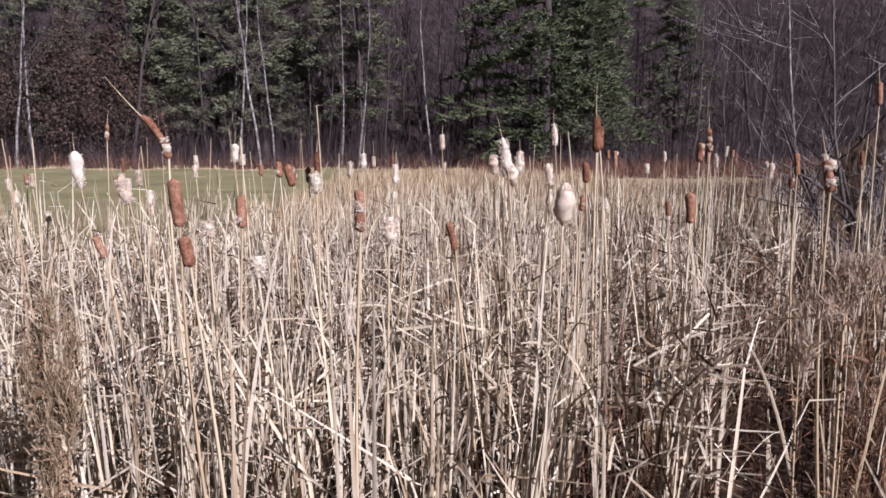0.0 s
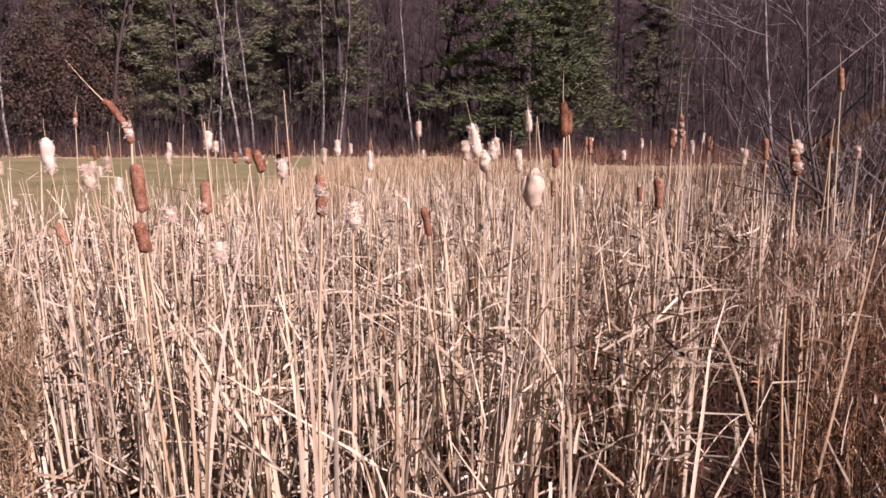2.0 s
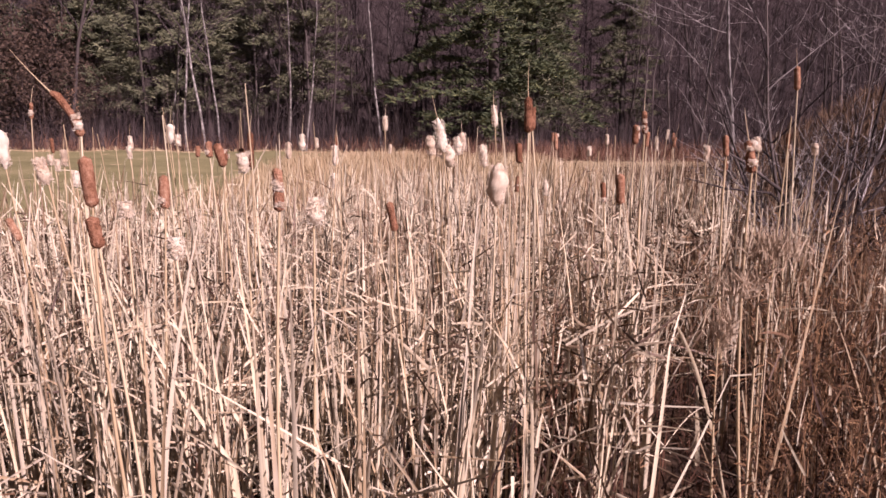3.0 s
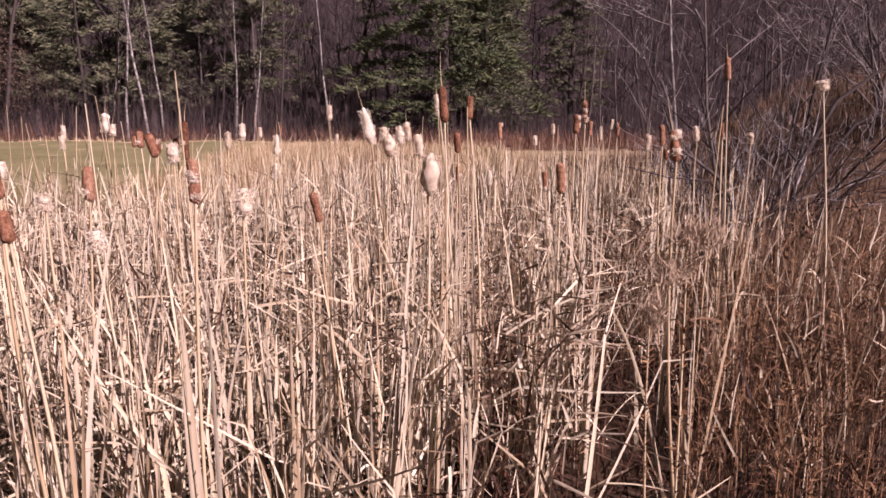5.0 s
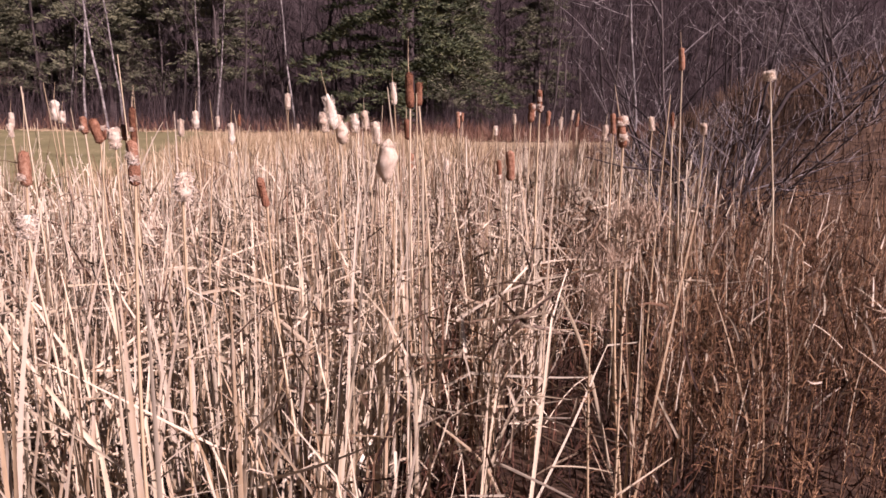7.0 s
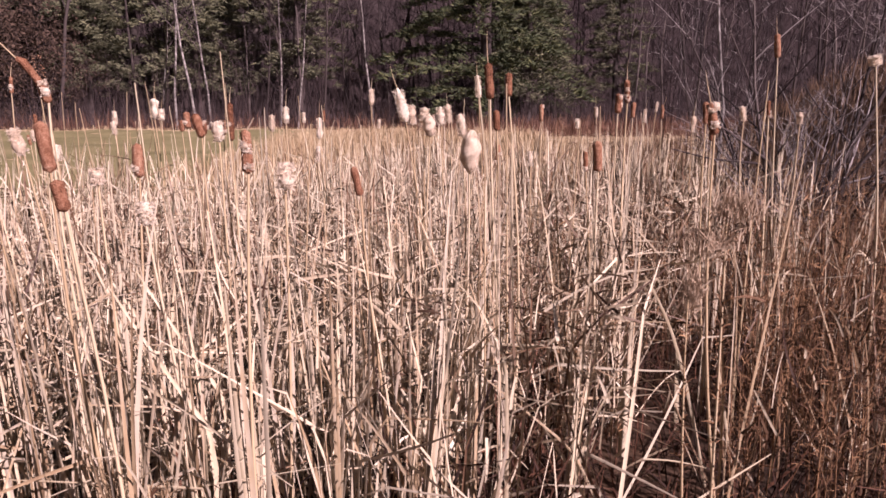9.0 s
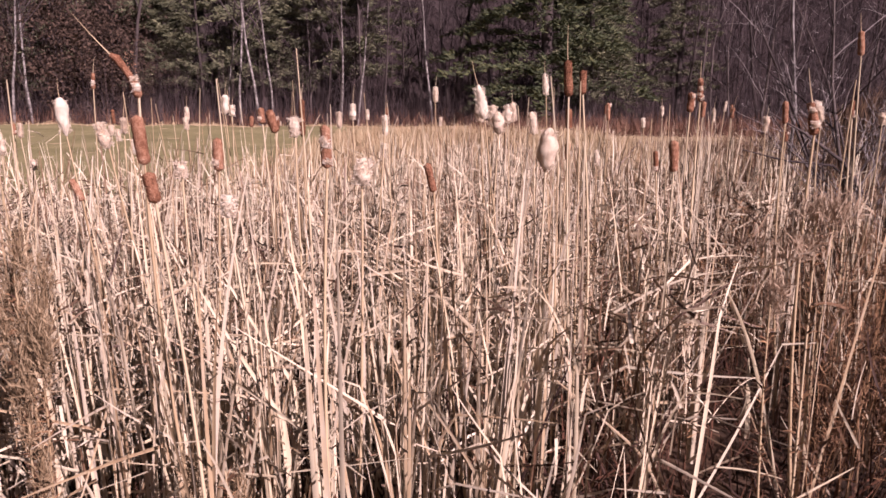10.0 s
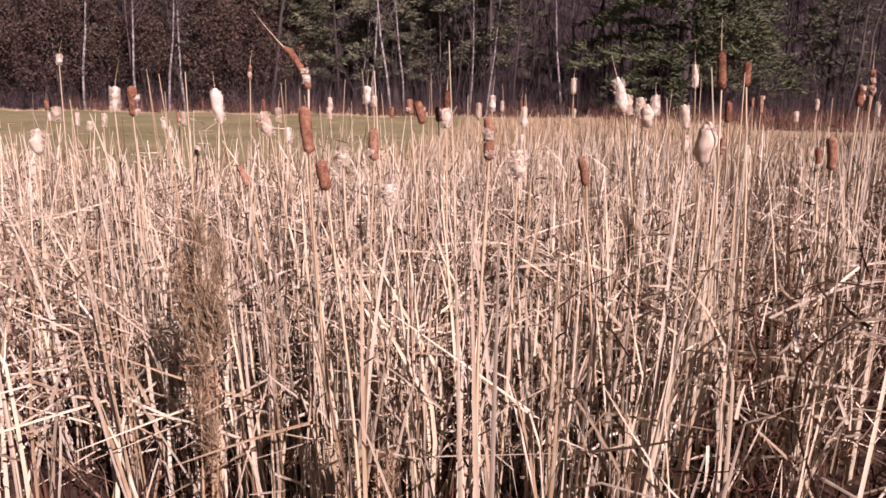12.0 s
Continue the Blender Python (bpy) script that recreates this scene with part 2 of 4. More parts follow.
def lawn_patch():
    xs, ys = np.arange(-60, 0.1, 0.75), np.arange(7.5, 37.6, 0.75)
    v, f = sheet(xs, ys, 0.03)
    edge = v[f[:, 0], 0] < -1.6 - 0.17 * (v[f[:, 0], 1] - 8) + np.where(v[f[:, 0], 1] > 24, (v[f[:, 0], 1] - 24) * 0.25, 0)
    return tagged(part("lawn", mesh_of("lawn", v, f[edge]), LAWN, smooth=True), "mown green field beyond the cattails", "grass", kind="structure")


lawn_patch()


# ---- woods at the far side ----
def bare_tree(seed, height, spread, mat_trunk=BARK, depth=4, first=0.25, lean=0.0, girth=0.0068, twig=None, least=0.003, forks=(12, 6, 5, 4, 3)):
    """A leafless tree: a tapered trunk and forking limbs."""
    rng = np.random.default_rng(seed)
    trunk, limbs = [], []

    def grow(p, d, length, r, level):
        n = 6 if level < 2 else 4
        pts, rad = [p], [r]
        q, e = p.copy(), d.copy()
        for i in range(n):
            e = e + rng.normal(0, 0.06 + 0.05 * level, 3) + np.array([0, 0, 0.05 if level else 0.02])
            e /= np.linalg.norm(e)
            q = q + e * length / n
            pts.append(q.copy()), rad.append(r * (1 - 0.8 * (i + 1) / n))
        (trunk if level == 0 else limbs).append(tube(pts, rad, 7 if level == 0 else 4 if level == 1 else 3))
        if level >= depth:
            return
        for _ in range(forks[level]):
            k = rng.uniform(first if level == 0 else 0.2, 1) * n
            i = min(int(k), n - 1)
            at = pts[i] + (pts[i + 1] - pts[i]) * (k - i)
            a = rng.uniform(0, 2 * np.pi)
            out = np.array([np.cos(a), np.sin(a), rng.uniform(0.2, 1.1)])
            out = (1 - spread) * e * 0.6 + spread * out / np.linalg.norm(out)
            grow(at, out / np.linalg.norm(out), length * rng.uniform(0.28, 0.5) * (1.15 - 0.5 * k / n), max(rad[i] * 0.5, least), level + 1)

    grow(np.zeros(3) + [0, 0, -0.1], np.array([lean, 0, 1.0]), height, height * girth, 0)
    thing = new("bare_tree")
    part("trunk", mesh_of("trunk", *joined(trunk)), mat_trunk, thing, smooth=True)
    part("crown", mesh_of("crown", *joined(limbs)), twig or TWIG, thing, "bare grey-brown branches and twigs")
    return thing


def conifer(seed, height, radius, low=0.1, mat=NEEDLES):
    """An evergreen: a trunk, drooping boughs in tiers and many sprays of needles."""
    rng = np.random.default_rng(seed)
    thing = new("conifer_tree")
    zs = np.linspace(-0.1, height, 9)
    part("trunk", mesh_of("trunk", *tube(np.stack([0.06 * np.sin(zs), 0 * zs, zs], -1), 0.016 * height * (1 - 0.95 * zs / height) + 0.01, 7)), BARK, thing, smooth=True)
    boughs, base, length, lean, phi, wide = [], [], [], [], [], []
    z = low * height
    while z < height * 0.98:
        far = radius * (1 - z / height) ** 0.75
        for k in range(rng.integers(5, 8)):
            a, out = rng.uniform(0, 2 * np.pi), far * rng.uniform(0.6, 1.15) + 0.25
            s = np.linspace(0, 1, 5)
            droop = rng.uniform(-0.05, 0.55)
            p = np.stack([np.cos(a) * out * s, np.sin(a) * out * s, z + out * (0.28 * s - (0.2 + droop) * s * s)], -1)
            boughs.append(tube(p, 0.03 * (1 - 0.85 * s), 3))
            for t in np.r_[rng.uniform(0.15, 1, int(5 + out * 4)), 0.97]:
                c = np.array([np.interp(t, s, p[:, i]) for i in range(3)])
                for _ in range(10):
                    base.append(c + rng.normal(0, 0.19, 3) * [1, 1, 0.45])
                    length.append(rng.uniform(0.14, 0.42))
                    lean.append(rng.uniform(0.7, 1.9))
                    phi.append(a + rng.normal(0, 0.9))
                    wide.append(rng.uniform(0.04, 0.09))
        z += rng.uniform(0.5, 0.9) * (1.25 - 0.5 * z / height)
    part("bough_frame", mesh_of("bough_frame", *joined(boughs)), BARK, thing)["kind"] = "stuff"
    g = strands(np.array(base), np.array(length), np.array(wide), np.array(lean), np.array(phi), np.full(len(base), 0.4), segs=2, taper=0.2, fold=0.5)
    part("needles", mesh_of("needles", *g), mat, thing, "dark green needle sprays")
    return thing


def place(thing, x, y, turn=0.0, size=1.0):
    thing.matrix_basis = pose(x, y, float(ground_z(x, y)), 0, 0, turn) @ Matrix.Diagonal((size, size, size, 1))
    return thing


def repeat(thing, x, y, turn, size):
    ob = copy_thing(thing, pose(x, y, float(ground_z(x, y)), 0, 0, turn))
    ob.scale = (size, size, size)
    return ob


PINE_LABEL = "dark green evergreen with drooping boughs at the wood's edge"
big_pine = tagged(place(conifer(3, 23, 6.6, 0.075, NEEDLES_DARK), 5.7, 41.5, 20), "broad dark evergreen with boughs down to the ground", "tree", "evergreens in the wood")
tall_pine = tagged(place(conifer(5, 19, 4.0, 0.16), -5.2, 46, 0), PINE_LABEL, "tree", "evergreens in the wood")
slim_pine = tagged(place(conifer(9, 16, 3.2, 0.14), -11.5, 47, 0), PINE_LABEL, "tree", "evergreens in the wood")
repeat(big_pine, 9.6, 48.5, 100, 0.62)
for x, y, turn, size in ((-8.2, 49, 70, 1.0), (-15.5, 48, 130, 1.05), (-20.2, 50, 200, 1.1), (9.5, 47, 300, 0.8), (15.5, 49, 30, 0.75), (-33, 49, 160, 1.1), (-39, 47, 40, 1.15)):
    repeat(tall_pine, x, y, turn, size)
for x, y, turn, size in ((-17.6, 45.5, 40, 1.0), (-24.5, 49, 90, 1.05), (-13.3, 51, 160, 1.1), (8.6, 44, 220, 0.95), (-30, 52, 280, 1.1), (-36, 52, 280, 1.2)):
    repeat(slim_pine, x, y, turn, size)

BARE_LABEL = "leafless grey-brown tree at the wood's edge"
kinds = [bare_tree(11, 13, 0.62, depth=3), bare_tree(12, 11, 0.55, depth=3), bare_tree(13, 14, 0.5, depth=3, first=0.35), bare_tree(14, 9, 0.7, depth=3, first=0.15)]
spots = [(-29, 44), (-3.4, 42), (0.4, 46), (15.5, 40)]
for t, (x, y) in zip(kinds, spots):
    tagged(place(t, x, y, x * 40), BARE_LABEL, "tree", "bare trees in the wood")
for i in range(74):
    x, y = -48 + 100 * (i + RNG.uniform(0, 1)) / 74, RNG.uniform(40, 53)
    if 0.5 < x < 13:
        y += 7.0
    repeat(kinds[i % 4], x, y, RNG.uniform(0, 360), RNG.uniform(0.75, 1.25))
for i in range(9):
    repeat(kinds[i % 4], RNG.uniform(15, 30), RNG.uniform(33, 39), RNG.uniform(0, 360), RNG.uniform(0.6, 0.95))

birch = tagged(place(bare_tree(21, 13, 0.45, BIRCH, depth=3, first=0.35, girth=0.0062), -23.0, 39.2), "slender birch with white bark at the wood's edge", "tree", "birches")
for x, y, turn, size in ((-22.2, 39.6, 80, 0.95), (-10.9, 39.5, 30, 0.9), (-9.8, 39.2, 140, 1.0), (-9.4, 40.5, 200, 0.85), (-5.6, 40, 250, 0.8), (-4.6, 39.4, 300, 0.8), (-28.6, 39.4, 20, 1.1), (-25.4, 39.8, 60, 1.0), (-0.6, 41, 100, 0.9), (-11.8, 40.5, 10, 0.9)):
    repeat(birch, x, y, turn, size)
tagged(place(bare_tree(23, 8.5, 0.4, BIRCH, depth=3, first=0.3, girth=0.0036), 5.95, 12.4), "slender birch with white bark beside the brown bank", "tree", "birches")


def leafy_oak(seed, height, radius):
    """A tree that keeps its dead brown leaves."""
    rng = np.random.default_rng(seed)
    thing = bare_tree(seed, height, 0.65, depth=2, first=0.12)
    thing.name = "brown_leaved_tree"
    n = 9000
    c = rng.normal(0, 1, (150, 3)) * [radius * 0.5, radius * 0.5, height * 0.24] + [0, 0, height * 0.5]
    c[:, 2] = np.clip(c[:, 2], 0.5, height)
    b = c[rng.integers(0, 150, n)] + rng.normal(0, 0.38, (n, 3))
    b[:, 2] = np.maximum(b[:, 2], 0.2)
    g = strands(b, rng.uniform(0.1, 0.22, n), rng.uniform(0.06, 0.12, n), rng.uniform(0.4, 2.6, n), rng.uniform(0, 6.28, n), np.full(n, 0.5), segs=2, taper=0.3)
    part("leaves", mesh_of("leaves", *g), OAK_LEAF, thing, "withered brown leaves")
    return thing


oak = tagged(place(leafy_oak(31, 9, 3.0), -20.3, 42), "small tree holding withered red-brown leaves", "tree", "brown-leaved trees")
for x, y, turn, size in ((-26.5, 43, 90, 0.9), (-31.5, 41.5, 180, 1.0), (-36, 41, 250, 1.0), (-18.8, 44, 30, 0.7)):
    repeat(oak, x, y, turn, size)


def scatter(n, x0, x1, y0, y1, gap=True):
    x, y = RNG.uniform(x0, x1, n), RNG.uniform(y0, y1, n)
    if gap:
        y = np.where(open_gap(x, y), 6.5 + y * 0.3, y)
    return np.stack([x, y, ground_z(x, y) - 0.02], -1)


def brush(n, x0, x1, y0, y1, h0, h1, w0, w1, lean=0.25, curl=0.4, segs=4, sides=2, gap=True):
    return strands(scatter(n, x0, x1, y0, y1, gap), RNG.uniform(h0, h1, n), RNG.uniform(w0, w1, n), np.abs(RNG.normal(0, lean, n)), RNG.uniform(0, 6.28, n), RNG.normal(0, curl, n), segs=segs, sides=sides)


def slope_wood(n, x0, x1, y0, y1, boughs):
    """Many slender leafless trees as one mass: bent trunks, each with rising branches along it."""
    b = scatter(n, x0, x1, y0, y1, gap=False)
    h, lean, phi = RNG.uniform(5, 14, n), np.abs(RNG.normal(0, 0.09, n)), RNG.uniform(0, 6.28, n)
    trunks = strands(b, h, RNG.uniform(0.05, 0.13, n), lean, phi, np.zeros(n), segs=4, sides=3)
    k = np.repeat(np.arange(n), boughs)
    s = RNG.uniform(0.1, 1.0, len(k)) * h[k]
    at = b[k] + np.stack([np.sin(lean[k]) * np.cos(phi[k]), np.sin(lean[k]) * np.sin(phi[k]), np.cos(lean[k])], -1) * s[:, None]
    limbs = strands(at, RNG.uniform(0.7, 2.6, len(k)), RNG.uniform(0.014, 0.04, len(k)), RNG.uniform(0.3, 1.3, len(k)), RNG.uniform(0, 6.28, len(k)), RNG.normal(-0.2, 0.6, len(k)), segs=3, taper=0.2)
    return joined([trunks, limbs])


stuff("far_woods", joined([slope_wood(620, -55, 58, 47, 78, 44), brush(7000, -60, 60, 46, 74, 2, 7, 0.012, 0.03, 0.6, 1.2, 4)]), TWIG,
      "dense leafless grey-brown woods rising behind", "woods")
stuff("underbrush", joined([brush(7500, -48, 48, 39.5, 47, 0.6, 3.4, 0.006, 0.018, 0.45, 1.0, 5)]), TWIG, "tangled bare underbrush along the wood's edge", "underbrush")
stuff("thicket", joined([brush(7000, -48, 48, 38.9, 43, 0.4, 2.2, 0.006, 0.014, 0.8, 1.2, 5), brush(4500, -48, 48, 39.5, 45, 0.8, 6.0, 0.006, 0.014, 0.4, 1.0, 5)]), THICKET, "hazy thicket of thin bare shoots before the wood", "thicket")
stuff("red_shrubs", joined([brush(11000, 1.5, 30, 31, 37, 0.3, 1.1, 0.010, 0.026, 0.9, 0.9), brush(2500, -30, 2, 38.4, 41, 0.3, 1.1, 0.012, 0.03, 0.6, 0.9)]), RED_TWIG,
      "low red-brown shrubs in front of the wood", "shrubs")
stuff("pale_sedge", brush(15000, -4, 6.0, 12.5, 31, 0.25, 0.65, 0.015, 0.03, 0.3, 0.6, 3), PALE_GRASS, "pale dry sedge beyond the cattails", "sedge")
stuff("field_edge_grass", brush(2600, -60, 2, 36.8, 38.6, 0.08, 0.26, 0.02, 0.04, 0.3, 0.6, 3), PALE_GRASS, "strip of pale dry grass along the field", "grass")
stuff("field_grass", brush(9000, -30, -3.5, 10, 24, 0.05, 0.12, 0.012, 0.025, 0.4, 0.5, 2), GRASS, "short green grass of the mown field", "grass")

# ---- the bank and bush beside the marsh ----
bush = new("bare_bush")
rng_bush = np.random.default_rng(41)
for k in range(13):
    a, out = k * 2.4, 12 + 40 * (k % 4) / 3
    stem = bare_tree(50 + k, rng_bush.uniform(2.6, 4.4) * (1 - 0.006 * out), 0.72, BARK, depth=3, first=0.12, girth=0.0068, twig=BUSH_TWIG, least=0.0024, forks=(11, 6, 4))
    m = pose(0.3 * math.cos(a), 0.3 * math.sin(a), 0, 0, 0, math.degrees(a)) @ pose(0, 0, 0, 0, out, 0)
    for kid in list(stem.children):
        piece = "stem" if kid.name.startswith("trunk") else "branching"
        if piece == "branching":
            kid["kind"] = "stuff"
        kid.data.transform(m)
        kid.parent, kid.name = bush, piece
    bpy.data.objects.remove(stem)
for line, thick in (([(0.15, -0.2, 0.1), (-0.66, -0.4, 1.04), (-1.07, -0.4, 1.32), (-1.44, -0.4, 1.52)], 0.026), ([(0.1, -0.2, 0.3), (-0.75, -0.4, 1.0), (-1.25, -0.45, 1.05), (-1.7, -0.5, 1.16)], 0.018),
                    ([(0.1, -0.1, 0.5), (0.75, -0.2, 1.85), (1.25, -0.2, 2.2), (1.9, -0.2, 2.5)], 0.03), ([(0.3, -0.1, 0.6), (1.0, -0.2, 1.6), (1.7, -0.3, 1.95), (2.5, -0.3, 2.2)], 0.022)):
    part("low_branch", mesh_of("low_branch", *tube(line, np.linspace(thick, 0.006, 4), 6)), BARK, bush, "dark branch reaching out sideways", smooth=True)
tagged(place(bush, 4.7, 7.6), "bare many-stemmed grey bush at the marsh's edge", "bush", "bare bushes")
repeat(bush, 8.9, 10.6, 140, 1.0)
stuff("bank_weeds", joined([brush(21000, 5.6, 22, 6.5, 24, 0.2, 0.6, 0.008, 0.02, 0.35, 0.7, 4)]), BANK_WEED, "brown withered weeds covering the bank", "weeds")


def sprigs(n, x0, x1, y0, y1, h0, h1, leaves):
    """Thin dry weed stems with small curled leaves along them."""
    b = scatter(n, x0, x1, y0, y1)
    h, lean, phi = RNG.uniform(h0, h1, n), np.abs(RNG.normal(0, 0.14, n)), RNG.uniform(0, 6.28, n)
    stems = strands(b, h, RNG.uniform(0.004, 0.008, n), lean, phi, RNG.normal(0, 0.3, n), sides=3, segs=4)
    k = np.repeat(np.arange(n), leaves)
    s = RNG.uniform(0.3, 1.0, len(k)) * h[k]
    at = b[k] + np.stack([np.sin(lean[k]) * np.cos(phi[k]), np.sin(lean[k]) * np.sin(phi[k]), np.cos(lean[k])], -1) * s[:, None]
    twigs = strands(at, RNG.uniform(0.02, 0.09, len(k)), RNG.uniform(0.002, 0.006, len(k)), RNG.uniform(0.2, 1.5, len(k)), RNG.uniform(0, 6.28, len(k)), RNG.normal(0.4, 0.8, len(k)), segs=3, taper=0.2)
    return joined([stems, twigs])


stuff("brown_weeds", joined([sprigs(480, 1.9, 4.6, 3.0, 5.6, 0.5, 1.35, 28), sprigs(380, 3.6, 6.6, 4.2, 7.0, 0.5, 1.15, 20), sprigs(130, 1.5, 3.2, 2.2, 3.6, 0.3, 1.05, 30), sprigs(150, 0.7, 2.4, 3.0, 6.0, 0.5, 1.0, 16)]), WEED,
      "reddish-brown withered weeds tangled beside the cattails", "weeds")
def snags(n, x0, x1, y0, y1, z0, z1):
    """Short broken pieces of leaf caught among the stems."""
    b = np.stack([RNG.uniform(x0, x1, n), RNG.uniform(y0, y1, n), RNG.uniform(z0, z1, n)], -1)
    b = b[(b[:, 0] > 0.58 * b[:, 1]) & (b[:, 0] < 1.25 * b[:, 1])]
    n = len(b)
    return strands(b, RNG.uniform(0.06, 0.3, n), RNG.uniform(0.005, 0.013, n), np.abs(RNG.normal(0.4, 0.6, n)), RNG.uniform(0, 6.28, n), RNG.normal(0.1, 0.5, n), segs=4, taper=0.4)


stuff("dry_stalks", joined([snags(1500, 1.4, 6.0, 2.5, 6.0, 0.05, 0.95), brush(290, 1.6, 4.4, 2.9, 5.8, 0.5, 1.3, 0.006, 0.013, 0.16, 0.25, 6), brush(130, 3.2, 6.4, 4.5, 6.8, 0.6, 1.25, 0.006, 0.012, 0.12, 0.15, 6), brush(70, 1.5, 3.2, 2.6, 4.0, 0.3, 0.8, 0.006, 0.012, 0.5, 0.4, 6)]), STRAW,
      "straw-coloured dry stalks standing among the weeds", "dry stalks")


def plume_weed(x, y, height, seed, tufts=3, spread=(0.024, 0.024, 0.05), mat=PLUME):
    """A dry weed with feathery seed plumes."""
    rng = np.random.default_rng(seed)
    thing = new("plumed_weed")
    z = np.linspace(0, height, 6)
    line = np.stack([0.03 * np.sin(z * 2 + seed), 0.02 * np.sin(z * 3), z], -1)
    part("stem", mesh_of("stem", *tube(line, 0.006 - 0.003 * z / height, 5)), STALK, thing, smooth=True)
    for k in range(tufts):
        n = 420 if x > 0 else 190
        top = np.array([rng.normal(0, 0.05), rng.normal(0, 0.05), height - k * rng.uniform(0.07, 0.14)])
        c = top + rng.normal(0, 1, (n, 3)) * spread
        g = strands(c, rng.uniform(0.02, 0.07, n), rng.uniform(0.002, 0.005, n), np.abs(rng.normal(0, 0.6, n)), rng.uniform(0, 6.28, n), np.full(n, 0.5), segs=2)
        tagged(part("plume", mesh_of("plume", *g), mat, thing, "feathery grey-brown seed plume"), kind="stuff")
    n = 170
    s = rng.uniform(0.1, 0.95, n) * height
    c = np.stack([np.interp(s, z, line[:, i]) for i in range(3)], -1)
    part("leaves", mesh_of("leaves", *strands(c, rng.uniform(0.02, 0.055, n), rng.uniform(0.003, 0.007, n), rng.uniform(0.2, 1.3, n), rng.uniform(0, 6.28, n), np.full(n, 0.9), segs=3)), WEED, thing, "curled brown leaves")
    thing.matrix_basis = pose(x, y, float(ground_z(x, y)))
    return tagged(thing, "withered weed with feathery grey-brown seed plumes", "weed", "plumed weeds")


for k, (x, y, h, tufts) in enumerate(((1.20, 2.1, 1.44, 2), (1.20, 2.3, 1.09, 1))):
    plume_weed(x, y, h, 70 + k, tufts, (0.042, 0.034, 0.02) if tufts > 1 else (0.018, 0.018, 0.035))
for k, (x, y, h) in enumerate(((-1.30, 2.25, 1.29), (-1.28, 2.28, 1.08), (-1.325, 2.28, 1.17), (-0.62, 2.1, 0.60))):
    plume_weed(x, y, h, 80 + k, 5, (0.014, 0.014, 0.05), BROWN_PLUME)


# ---- the cattails ----
LABELS = {"brown": "cattail with a firm brown seed head on a straw-coloured stem",
          "ragged": "cattail with a ragged brown seed head shedding pale fluff",
          "fluff": "cattail whose head has burst into cream-coloured fluff"}


def seed_head(length, radius, rough, rng, curve=0.0, narrow=0.0, puff=False):
    """The velvety spike: a rounded cylinder with lumps and, where burst, deep uneven swellings."""
    rings, around = 15, 14
    t = np.linspace(0, 1, rings)
    end = np.clip(np.minimum(t, 1 - t) * length / (radius * 0.9), 0, 1)
    prof = np.sin(np.pi * np.clip(t, 0.01, 0.99)) ** 0.42 * radius if puff else np.sqrt(1 - (1 - end) ** 2) * radius
    prof = prof * (1 + rough * np.interp(t, np.linspace(0, 1, 5), rng.uniform(-0.6, 0.45, 5))) * (1 - narrow * t) + 0.0015
    a = np.arange(around) * 2 * np.pi / around
    bumps = rng.normal(0, 1, (rings, around))
    for _ in range(2):
        bumps = (bumps + np.roll(bumps, 1, 1) + np.roll(bumps, -1, 1)) / 2.2
        bumps[1:-1] = (bumps[:-2] + 1.5 * bumps[1:-1] + bumps[2:]) / 2.8
    lump = 1 + rough * 0.34 * bumps + 0.03 * rng.normal(0, 1, (rings, around))
    r = prof[:, None] * np.clip(lump, 0.4, 1.7)
    bend = curve * length * (t ** 2)
    v = np.stack([r * np.cos(a)[None] + bend[:, None], r * np.sin(a)[None], np.repeat((t * length)[:, None], around, 1)], -1).reshape(-1, 3)
    k = (np.arange(rings - 1)[:, None] * around)
    i, j = np.arange(around)[None], (np.arange(around)[None] + 1) % around
    return v, np.stack([k + i, k + j, k + around + j, k + around + i], -1).reshape(-1, 4)


def wisps(n, length, radius, rng, z0=0.0, z1=1.0, hair=0.014, wide=0.0035):
    a, t = rng.uniform(0, 6.28, n), rng.uniform(z0, z1, n)
    r = radius * rng.uniform(0.6, 1.05, n)
    c = np.stack([r * np.cos(a), r * np.sin(a), t * length], -1)
    return strands(c, rng.uniform(0.4 * hair, hair, n), rng.uniform(0.35 * wide, wide, n), rng.uniform(0.3, 2.4, n), a + rng.normal(0, 0.5, n), np.full(n, 0.6), segs=2, taper=0.1)


COUNT = [0]


